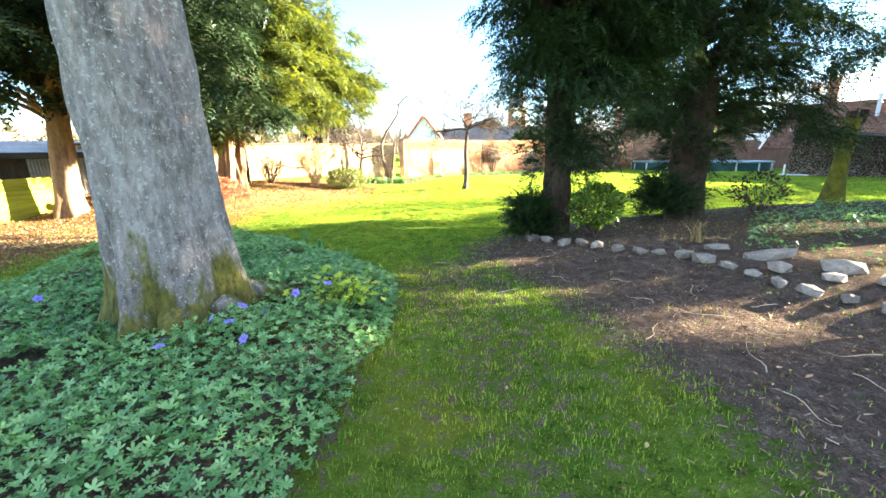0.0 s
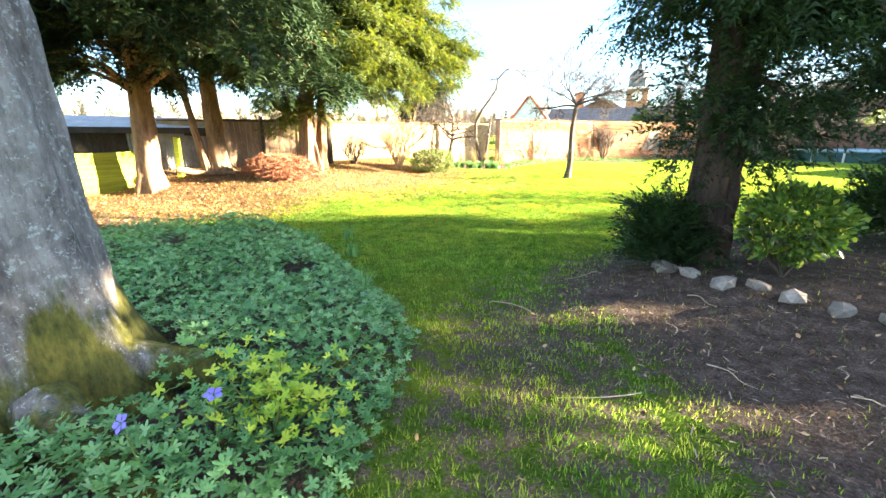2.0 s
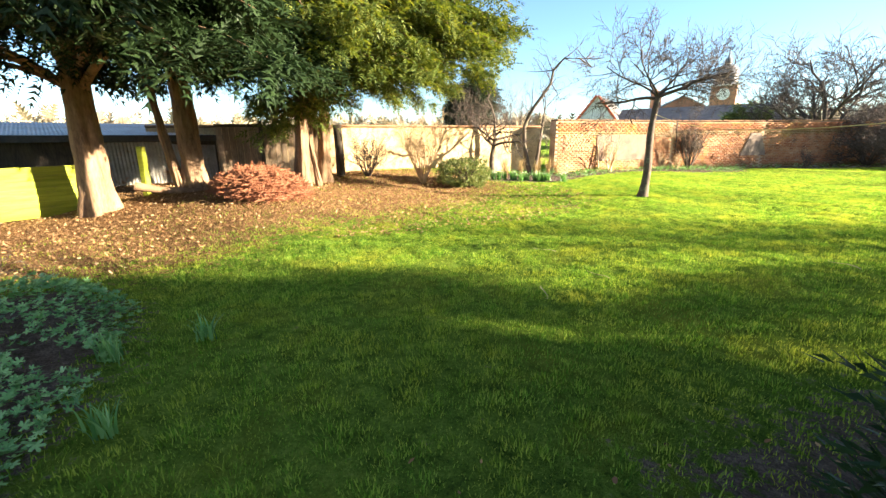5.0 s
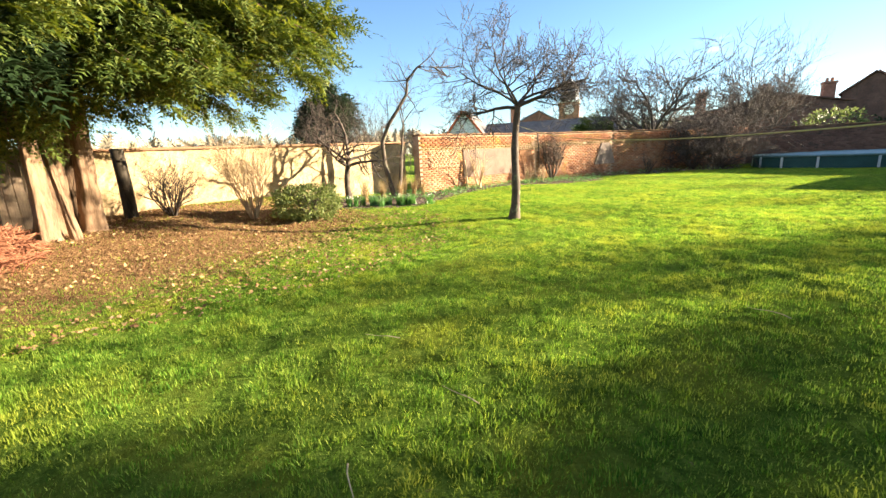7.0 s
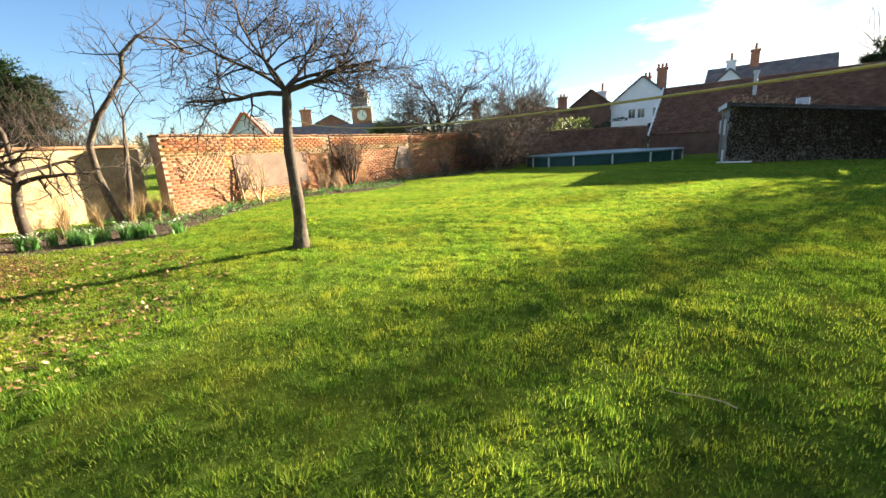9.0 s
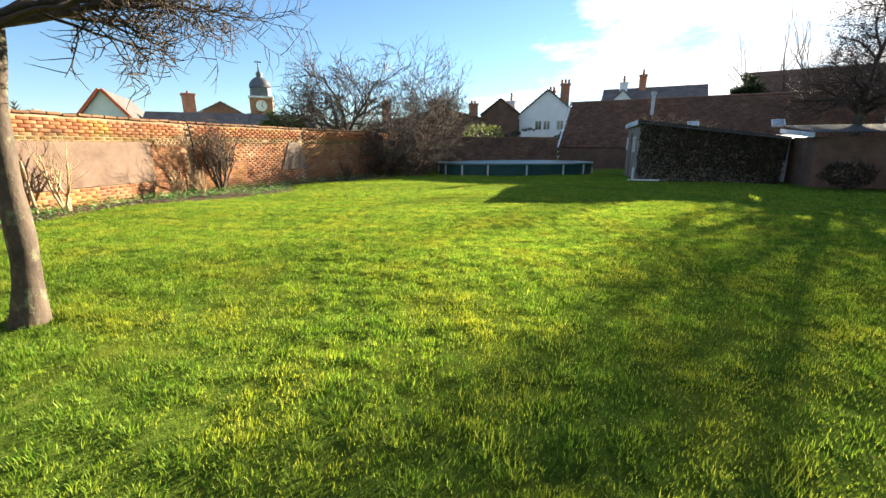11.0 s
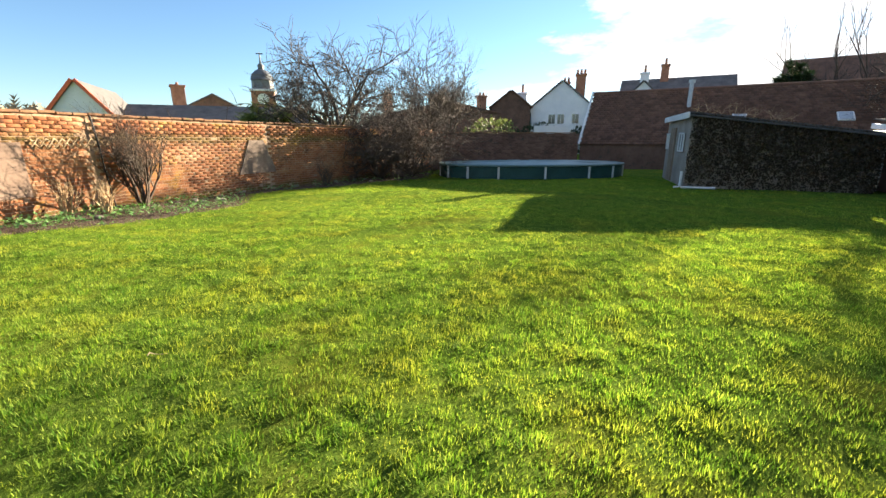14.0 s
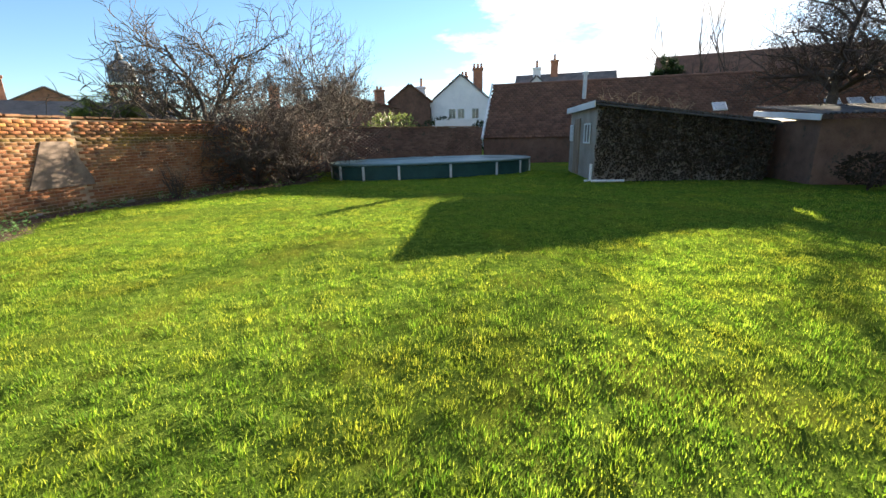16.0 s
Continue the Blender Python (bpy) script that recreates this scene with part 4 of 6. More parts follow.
def flat_turns(n, rng, tilt=0.4):
    up = np.stack([rng.normal(0, tilt, n), rng.normal(0, tilt, n), np.ones(n)], -1)
    up /= np.linalg.norm(up, axis=1)[:, None]
    a = rng.uniform(0, 2 * math.pi, n)
    x = np.stack([np.cos(a), np.sin(a), np.zeros(n)], -1)
    x -= (x * up).sum(1)[:, None] * up
    x /= np.linalg.norm(x, axis=1)[:, None]
    return np.stack([x, np.cross(up, x), up], -1)


def smooth_noise(x, y, f, off=0.0):
    return np.array([noise.noise(Vector((a * f + off, b * f - off, off))) for a, b in zip(x, y)])


def geranium_bed():
    rng = rng_of(81)

    def w(x, y):
        near = np.exp(-np.maximum(0, np.hypot(x + 1.6, y - 1.8) - 1.8) / 1.8)
        return np.clip(0.30 + near, 0, 1) * (np.hypot(x + 2.95, y - 1.6) > 0.56)
    p = sample_poly(GERANIUM, 27000, rng, w)
    keep = smooth_noise(p[:, 0], p[:, 1], 1.6, 4.0) > -0.34 - 0.2 * (p[:, 1] < 2.6)
    p = p[keep]
    h = 0.13 + 0.13 * (smooth_noise(p[:, 0], p[:, 1], 1.1, 9.0) * 0.7 + 0.5)
    edge = near_poly(p[:, 0], p[:, 1], GERANIUM, 0.7)
    h = h * np.clip(edge * 1.6 - 0.6, 0.25, 1.0)
    z = ground_z(p[:, 0], p[:, 1]) + h * rng.uniform(0.35, 1.0, len(p)) ** 0.6 + 0.02
    me = scatter("leaves", *PALM, np.column_stack([p, z]), flat_turns(len(p), rng, 0.42), rng.uniform(0.030, 0.066, len(p)), M_GERAN)
    solo("geranium_patch", me, "low green lobed geranium leaves round the trunk", "ground cover", kind="stuff")


geranium_bed()


def strap_clump(name, x, y, n, height, material, label, seed, category="plant", group="", width=0.012, spread=0.5, flowers=None):
    """A clump of arching strap leaves."""
    rng = rng_of(seed)
    t = thing(name, label, category, group)
    V, F = [], []
    z0 = gz(x, y)
    for k in range(n):
        a, ln = rng.uniform(0, 6.28), height * rng.uniform(0.7, 1.15)
        out = spread * rng.uniform(0.2, 1.0)
        bx, by = x + rng.normal(0, 0.03), y + rng.normal(0, 0.03)
        side = np.array([-math.sin(a), math.cos(a), 0]) * width * rng.uniform(0.7, 1.2)
        b = len(V)
        for i in range(5):
            s = i / 4
            c = np.array([bx + math.cos(a) * out * ln * s * s, by + math.sin(a) * out * ln * s * s, z0 + ln * (s - 0.35 * out * s * s)])
            V += [c - side * (1 - s * 0.9), c + side * (1 - s * 0.9)]
        F += [(b + 2 * i, b + 2 * i + 1, b + 2 * i + 3, b + 2 * i + 2) for i in range(4)]
    part("leaves", mesh_from("leaves", V, F, material), t)
    if flowers:
        stems, heads = [], []
        for k in range(flowers):
            a, r = rng.uniform(0, 6.28), rng.uniform(0.02, 0.10)
            p = np.array([x + r * math.cos(a), y + r * math.sin(a), z0 + height * rng.uniform(0.7, 1.0)])
            stems.append(([(x, y, z0), (x + 0.5 * r * math.cos(a), y + 0.5 * r * math.sin(a), z0 + 0.6 * (p[2] - z0)), p], [0.004, 0.003, 0.003]))
            heads.append(p)
        part("stems", tubes("stems", stems, M_SHRUBG, 4), t)
        hv, hf = PALM
        for hd in heads:
            part("flower", scatter("flower", hv, hf, np.array([hd]), flat_turns(1, rng, 0.8), np.full(1, 0.03), M_WHITEFL), t)
    return t


def violet(x, y, h, seed):
    """A violet flower: five broad petals on a thin stem."""
    rng = rng_of(seed)
    t = thing("violet_flower", "violet-blue five-petalled flower among the leaves", "flower", "violet flowers")
    z = gz(x, y)
    top = np.array([x + rng.normal(0, 0.02), y + rng.normal(0, 0.02), z + h])
    part("stem", tubes("stem", [([(x, y, z), (x, y, z + h * 0.5), top], [0.003, 0.0025, 0.002])], M_SHRUBG, 4), t)
    V, F = [], []
    tilt = flat_turns(1, rng, 0.6)[0]
    for k in range(5):
        a = 2 * math.pi * k / 5
        b = len(V)
        for q in ((0.004, 0, 0), (0.022, -0.013, 0.006), (0.036, 0, 0.004), (0.022, 0.013, 0.006)):
            c = np.array([q[0] * math.cos(a) - q[1] * math.sin(a), q[0] * math.sin(a) + q[1] * math.cos(a), q[2]])
            V.append(top + tilt @ c)
        F.append((b, b + 1, b + 2, b + 3))
    part("petals", mesh_from("petals", V, F, M_VIOLET), t)


for i, (x, y, h) in enumerate(((-2.12, 0.73, 0.40), (-2.3, 0.83, 0.37), (-2.02, 0.95, 0.36), (-2.45, 0.62, 0.33), (-2.38, 0.50, 0.34), (-2.22, 0.98, 0.38), (-1.95, 1.30, 0.36), (-1.80, 1.48, 0.36), (-2.60, 0.95, 0.34), (-2.0, 0.66, 0.31), (-3.9, 1.2, 0.36))):
    violet(x, y, h, 300 + i)


def lime_plant():
    rng = rng_of(91)
    x, y = -1.78, 1.72
    t = thing("lime_shrub", "bright lime-green leafy plant by the tree roots", "plant")
    n = 230
    p = np.column_stack([x + rng.normal(0, 0.17, n), y + rng.normal(0, 0.13, n)])
    z = gz(x, y) + np.clip(rng.normal(0.25, 0.07, n), 0.05, 0.42)
    part("leaves", scatter("leaves", *PALM, np.column_stack([p, z]), flat_turns(n, rng, 0.5), rng.uniform(0.03, 0.065, n), M_LIME), t)
    part("stems", tubes("stems", [([(x, y, gz(x, y)), tuple(q) + (h,)], [0.006, 0.003]) for q, h in list(zip(p, z))[:24]], M_SHRUBG, 4), t)


lime_plant()

for i, (x, y, h) in enumerate(((-2.1, -0.55, 0.22), (-1.7, -0.35, 0.20), (-2.5, -0.4, 0.2), (-3.3, 3.6, 0.24), (-4.2, 3.9, 0.26), (-4.8, 4.6, 0.24), (-3.8, 4.9, 0.22), (-5.2, 3.6, 0.26), (-2.2, 3.3, 0.26), (-4.6, 2.9, 0.25), (-3.6, 5.4, 0.2), (-3.0, 4.5, 0.2))):
    strap_clump("bulb_clump", x, y, 26, h, M_GERAN, "clump of upright green bulb leaves", 400 + i, "plant", "bulb clumps under the trees")
strap_clump("bulb_clump", 2.75, 1.75, 34, 0.28, M_SHRUBG, "fresh green bulb leaves by the stones", 420, "plant", "bulb clumps under the trees")
strap_clump("variegated_sedge", 2.25, 4.05, 44, 0.36, M_DRY, "pale arching striped sedge in the raised bed", 421, "plant", width=0.010, spread=0.9)


def ball_shrub(name, x, y, r, h, material, label, seed, n=1500, leaf=0.055, stems=8, lift=0.1):
    rng = rng_of(seed)
    t = thing(name, label, "shrub")
    z = gz(x, y)
    lines = []
    for k in range(stems):
        a = rng.uniform(0, 6.28)
        grow(lines, (x, y, z), (0.6 * math.cos(a), 0.6 * math.sin(a), 1), h * 0.8, 0.014, 1, rng, 0.6, 0.2, 3)
    part("stem", tubes("stem", lines, M_TWIG, 4), t)
    d = rng.normal(0, 1, (n, 3))
    d /= np.linalg.norm(d, axis=1)[:, None]
    lump = np.array([0.86 + 0.35 * noise.noise(Vector(q * 2.2) + Vector((seed, 0, 0))) for q in d])
    p = d * (rng.uniform(0.55, 1.0, n) ** 0.5 * lump)[:, None] * np.array([r, r, h / 2]) + np.array([x, y, z + lift + h / 2])
    oval = (np.array([(0, 0, 0), (0.35, -0.26, 0.05), (0.8, -0.2, 0.03), (1.05, 0, -0.06), (0.8, 0.2, 0.03), (0.35, 0.26, 0.05)]), np.array([(0, 1, 2), (0, 2, 3), (0, 3, 4), (0, 4, 5)]))
    part("foliage", scatter("foliage", *oval, p, turns_along(d + rng.normal(0, 0.6, d.shape), rng), rng.uniform(0.7, 1.3, n) * leaf, material), t)
    return t


ball_shrub("euonymus_bush", 1.08, 4.55, 0.40, 0.72, M_EUON, "rounded green bush with a few yellow leaves", 95, 2600, 0.055)


def yew_sapling(x, y, h, r, seed):
    rng = rng_of(seed)
    t = thing("yew_shoot_bush", "small spiky dark yew bush at the trunk's foot", "shrub")
    z = gz(x, y)
    c = np.column_stack([rng.normal(x, r, 90), rng.normal(y, r * 0.8, 90), z + rng.uniform(0.08, h, 90)])
    part("needles", clump_leaves("needles", c, 9, (0.07, 0.07, 0.05), 0.22, M_YEW, NEEDLE, rng, -0.45, (x, y, z)), t)
    part("stem", tubes("stem", [([(x, y, z), (x + 0.05, y, z + h)], [0.03, 0.008])], M_YEWBARK, 6), t)


yew_sapling(0.22, 5.0, 0.58, 0.11, 96)
yew_sapling(2.9, 6.5, 0.7, 0.22, 97)
ball_shrub("low_shrub", 4.6, 6.6, 0.55, 0.8, M_IVY, "thin dark evergreen shrub beneath the yew", 98, 700, 0.05)


def stump_post():
    x, y = 7.6, 8.7
    z = gz(x, y)
    t = thing("dead_tree_stump", "tall mossy dead tree stump with cut top", "stump")
    pts = [(x + 0.10 * s, y, z - 0.05 + 1.95 * s) for s in np.linspace(0, 1, 10)]
    part("trunk", tubes("trunk", [(pts, 0.16 + 0.13 * np.exp(-np.linspace(0, 1, 10) * 7) + 0.015 * np.sin(np.linspace(0, 9, 10)))], M_MOSS, 12), t)
    part("stub", tubes("stub", [([(x + 0.12, y, z + 1.7), (x + 0.30, y, z + 1.85), (x + 0.33, y, z + 2.08)], [0.10, 0.09, 0.075])], M_YEWBARK, 9), t)
    part("stub", tubes("stub", [([(x + 0.10, y, z + 1.75), (x + 0.07, y, z + 2.06)], [0.12, 0.10])], M_YEWBARK, 9), t)


stump_post()


def low_cover():
    """Sparse weeds over the raised bed."""
    rng = rng_of(101)
    poly = [(2.6, 3.6), (4.0, 2.6), (8, 4), (10, 7.5), (7, 8.6), (4.4, 6.4)]
    p = sample_poly(poly, 5200, rng)
    p = p[smooth_noise(p[:, 0], p[:, 1], 0.9, 2.0) > -0.12]
    z = ground_z(p[:, 0], p[:, 1]) + rng.uniform(0.03, 0.16, len(p))
    solo("bed_weeds", scatter("leaves", *PALM, np.column_stack([p, z]), flat_turns(len(p), rng, 0.5), rng.uniform(0.025, 0.06, len(p)), M_GERAN), "low green weeds over the raised bed", "ground cover", kind="stuff")


low_cover()

# ---- left side: fence, sheds, branch heap ----
def fence():
    pts = [(-11.3, 1.6), (-11.55, 3.4), (-11.75, 5.1), (-11.55, 6.75), (-11.35, 8.55)]
    f = thing("fence", "low wooden lap fence bright with green algae", "fence")
    rng = rng_of(111)
    for a, b in zip(pts, pts[1:]):
        length, m = seg_frame(a, b)
        z = 0.03
        board = box("board", length - 0.03, 0.018, 0.155, M_FENCE, 0.004, (length / 2, 0, 0))
        for k in range(7):
            part("board", board, f, m=m @ pose(0, rng.normal(0, 0.004), z + k * 0.137, 7 + rng.normal(0, 1), rng.normal(0, 0.25), 0))
        part("post", box("post", 0.09, 0.09, 1.06, M_OLDWOOD, 0.01, (0, 0, 0)), f, m=m @ pose(0, 0.06, 0, 0, 0, 0))


fence()
part_gate = thing("gate_post", "green algae-covered post beside the conifer", "post")
part("post", box("post", 0.14, 0.12, 1.15, M_FENCE, 0.015), part_gate, m=pose(-10.75, 8.95, gz(-10.75, 8.95) - 0.1, 0, 2, 20))


def corrugated(name, w, h, pitch=0.076, amp=0.012, material=None):
    n = int(w / pitch * 6)
    x = np.linspace(0, w, n)
    y = amp * np.sin(x / pitch * 2 * math.pi)
    V = np.concatenate([np.stack([x, y, 0 * x], -1), np.stack([x, y, 0 * x + h], -1), np.stack([x, y + 0.004, 0 * x], -1), np.stack([x, y + 0.004, 0 * x + h], -1)])
    i = np.arange(n - 1)
    F = np.concatenate([np.stack([i, i + 1, n + i + 1, n + i], -1), np.stack([2 * n + i + 1, 2 * n + i, 3 * n + i, 3 * n + i + 1], -1)])
    return mesh_from(name, V, F, material or M_CORR, True)


def west_sheds():
    a, b = (-15.2, 2.5), (-11.9, 11.6)
    length, m = seg_frame(a, b)
    s = thing("long_shed", "long low dark shed with corrugated sheets behind the fence", "shed")
    part("wall", box("wall", length, 2.6, 1.55, M_DARKWOOD, 0.01, (length / 2, 1.35, 0)), s, m=m)
    part("roof", corrugated("roof", length + 0.4, 3.2), s, "grey corrugated roof", m @ pose(-0.2, -0.2, 1.56, -82, 0, 0))
    part("fascia", box("fascia", length + 0.4, 0.03, 0.16, M_DARKROOF, 0.005, (length / 2, 0, 0)), s, m=m @ pose(0, -0.22, 1.46))
    part("sheet", corrugated("sheet", 1.5, 1.3), s, "rusty corrugated sheet", m @ pose(length - 2.6, -0.05, 0.15, -3, 0, 0))
    part("sheet", corrugated("sheet", 1.2, 1.2), s, m=m @ pose(length - 1.3, -0.09, 0.2, -5, 2, 0))
    p = thing("panel_screen", "weathered brown wooden panel screen behind the heap", "fence panel")
    la, mm = seg_frame((-11.5, 11.3), (-9.95, 13.0))
    for k in range(14):
        part("board", box("board", 0.15, 0.022, 1.55, M_OLDWOOD, 0.004), p, m=mm @ pose(0.09 + k * 0.163, 0.01 * (k % 2), 0.3, 0, 0, 0))
    part("rail", box("rail", la, 0.05, 0.08, M_DARKWOOD, 0.006, (la / 2, -0.05, 0)), p, m=mm @ pose(0, 0, 1.82))
    part("post", box("post", 0.10, 0.10, 1.75, M_DARKWOOD, 0.008), p, m=mm @ pose(la * 0.5, -0.06, 0.25))


west_sheds()


def old_post():
    x, y = -9.0, 13.35
    z = gz(x, y)
    solo("old_post", tubes("old_post", [([(x, y, z - 0.1), (x + 0.01, y, z + 0.7), (x - 0.02, y, z + 1.42), (x - 0.02, y, z + 1.43)], [0.13, 0.125, 0.12, 0.02])], M_DARKWOOD, 12), "dark upright timber post by the wall", "post")


old_post()


def branch_heap():
    rng = rng_of(121)
    cx, cy = -8.1, 9.8
    t = thing("branch_heap", "heap of red-brown conifer clippings and twigs", "heap")
    bm = bmesh.new()
    bmesh.ops.create_uvsphere(bm, u_segments=28, v_segments=12, radius=1.0)
    for v in bm.verts:
        k = 1 + 0.25 * noise.noise(v.co * 2.0)
        v.co = Vector((v.co.x * 0.78 * k, v.co.y * 0.68 * k, v.co.z * 0.38 * k))
    part("core", bm_mesh("core", bm, M_HEAP), t, m=pose(cx, cy, gz(cx, cy) - 0.02))
    lines = []
    for k in range(2200):
        a, r = rng.uniform(0, 6.28), math.sqrt(rng.uniform(0, 1)) * 0.98
        x, y = cx + r * math.cos(a) * 1.05, cy + r * math.sin(a) * 0.9
        z = gz(x, y) + 0.46 * math.sqrt(max(0.0, 1 - (r / 0.98) ** 2)) + rng.uniform(-0.03, 0.06)
        d = np.array([rng.normal(), rng.normal(), rng.normal(0, 0.35)])
        d /= np.linalg.norm(d)
        ln = rng.uniform(0.15, 0.45)
        lines.append(([np.array([x, y, z]) - d * ln / 2, np.array([x, y, z + 0.02]), np.array([x, y, z]) + d * ln / 2], [0.008, 0.007, 0.003]))
    tagged(part("twig_cover", tubes("twigs", lines, M_HEAP, 3), t), kind="stuff")


M_HEAP = surface("red_brown_clippings", (0.16, 0.055, 0.03), (0.40, 0.17, 0.09), 8, 60, 0.9, 0.8, 0.03)
branch_heap()


def root_arc(x0, y0, x1, y1, r, seed):
    pts = [(x0 + (x1 - x0) * s, y0 + (y1 - y0) * s, gz(x0 + (x1 - x0) * s, y0 + (y1 - y0) * s) + 0.35 * (1 - s) ** 2) for s in np.linspace(0, 1, 8)]
    solo("fallen_limb", tubes("fallen_limb", [(pts, np.linspace(r, r * 0.4, 8))], M_CONBARK, 8), "curved bare limb lying by the conifer", "branch")


root_arc(-10.3, 8.5, -9.4, 9.6, 0.09, 1)


# ---- shrubs along the walls ----
def twig_shrub(name, x, y, h, r, seed, label, bark=M_TWIG, stems=9, depth=2, kids=4, spread=0.5, group="", lean=(0, 0), up=0.12, wob=0.12, rmin=0.003):
    rng = rng_of(seed)
    t = thing(name, label, "shrub", group)
    z = gz(x, y)
    lines = []
    for k in range(stems):
        a = 2 * math.pi * k / stems + rng.uniform(-0.4, 0.4)
        o = r / h * rng.uniform(0.3, 1.0)
        grow(lines, (x + 0.05 * math.cos(a), y + 0.05 * math.sin(a), z - 0.03), (o * math.cos(a) + lean[0], o * math.sin(a) + lean[1], 1), h * rng.uniform(0.7, 1.05) * 0.72, 0.018 + 0.012 * h / 2, depth, rng, spread, up, kids, wob, rmin=rmin)
        part("stem", tubes("stem", lines, bark, 4), t)
        lines = []
    return t


twig_shrub("bare_shrub", -6.75, 14.25, 1.7, 0.7, 131, "pale many-stemmed leafless shrub in front of the wall", M_PALETWIG, 14, 3, 4, 0.35)
twig_shrub("bare_shrub", -8.2, 13.6, 1.2, 0.7, 132, "dark thin leafless shrub beside the post", M_TWIG, 13, 3, 4, 0.5)
ball_shrub("broom_bush", -5.65, 14.7, 0.85, 0.95, M_SHRUBG, "soft green feathery bush by the wall", 133, 6000, 0.055, 20, -0.12)
bare_tree("bare_tree", -5.75, 17.3, 2.6, 0.10, 134, "small leafless tree with a stout stem in the bed", 3, 1.2, 0.8, 0.05, 5, (0.02, 0.05), 6, 0.45, group="trees in the bed", flat=0.4)


def curved_tree():
    """A leafless tree whose main limb rises and hooks over."""
    rng = rng_of(141)
    x, y = -4.75, 18.6
    z = gz(x, y)
    t = thing("bare_tree", "leafless tree whose tall limb hooks over at the top", "tree", "trees in the bed")
    main = [(x, y, z - 0.05), (x - 0.15, y, z + 0.5), (x - 0.3, y + 0.1, z + 1.1), (x - 0.32, y + 0.1, z + 1.7), (x - 0.1, y + 0.1, z + 2.2), (x + 0.25, y + 0.2, z + 2.7), (x + 0.5, y + 0.3, z + 3.1), (x + 0.55, y + 0.3, z + 3.5), (x + 0.9, y + 0.3, z + 3.85), (x + 1.4, y + 0.3, z + 3.8), (x + 1.8, y + 0.25, z + 3.5)]
    part("trunk", tubes("trunk", [(main, np.linspace(0.085, 0.02, len(main)))], M_TREEBARK, 9), t)
    two = [(x + 0.1, y, z - 0.05), (x + 0.2, y + 0.1, z + 0.7), (x + 0.3, y + 0.1, z + 1.5), (x + 0.35, y + 0.2, z + 2.2)]
    part("trunk", tubes("trunk", [(two, [0.07, 0.06, 0.045, 0.02])], M_TREEBARK, 9), t)
    lines = []
    for p in main[4:] + two[2:]:
        for k in range(3):
            grow(lines, p, rng.normal(0, 1, 3) + np.array([0, 0, 0.5]), 0.8, 0.018, 2, rng, 0.7, 0.12, 4, 0.14)
    part("branch", tubes("branch", lines, M_TWIG, 4), t)


curved_tree()
conifer("garden_conifer", [(-9.6, 24.4, 0, 0, 4.0, 0.16)], [((-9.6, 24.4, 3.2), (1.6, 1.6, 2.3), 46)], 143, "dark bushy conifer beyond the wall", M_DARKCON, 9, 0.36, low=-0.95)
for i in range(3):
    twig_shrub("bare_shrub", -8.2 + 0.8 * i, 21.2 + 1.3 * i, 3.0, 1.2, 144 + i, "thin brown leafless shrub beyond the wall", M_TWIG, 9, 3, 4, 0.5, group="shrubs beyond the wall")


def dry_tuft(x, y, n, h, seed):
    strap_clump("dry_grass_tuft", x, y, n, h, M_DRY, "tuft of dry straw-coloured grass in the bed", seed, "grass", "dry tufts", width=0.008, spread=0.55)


for i, (x, y, h) in enumerate(((-4.9, 17.9, 0.7), (-4.5, 18.4, 0.6), (-5.3, 17.5, 0.6), (-4.2, 18.9, 0.75), (-4.0, 19.3, 0.6), (-4.6, 19.2, 0.8), (-5.6, 18.2, 0.8))):
    dry_tuft(x, y, 70, h, 150 + i)
for i in range(16):
    rr = rng_of(700 + i)
    s = i / 15
    x, y = -5.35 + 2.1 * s + rr.normal(0, 0.15), 16.25 + 0.75 * s + rr.uniform(0, 0.5)
    strap_clump("snowdrop_clump", x, y, 60, 0.30, M_GERAN, "clump of green leaves with white flowers at the lawn's edge", 160 + i, "plant", "flower clumps in the bed", width=0.013, spread=0.8, flowers=5 if i % 2 else 9)


def wall_bed():
    rng = rng_of(171)
    p = sample_poly(BED, 5200, rng, lambda x, y: np.clip(1.1 - 0.10 * np.maximum(0, y - 20), 0.05, 1) * (y > 18.2))
    p = p[smooth_noise(p[:, 0], p[:, 1], 1.2, 6.0) > -0.15]
    z = ground_z(p[:, 0], p[:, 1]) + rng.uniform(0.02, 0.16, len(p))
    solo("bed_cover", scatter("leaves", *PALM, np.column_stack([p, z]), flat_turns(len(p), rng, 0.55), rng.uniform(0.03, 0.075, len(p)), M_GERAN), "low green leaves along the foot of the wall", "ground cover", kind="stuff")
    for i in range(34):
        x, y = sample_poly(BED, 1, rng, lambda a, b: 1.0 * (b > 19.5))[0]
        s = rng.uniform(0.06, 0.13)
        solo("rock", stone_mesh(80 + i, s, s * 0.8, s * 0.55), "small pale stone in the wall bed", "rock", "stones in the wall bed", m=pose(x, y, gz(x, y) + s * 0.15, 0, 0, rng.uniform(0, 360)))


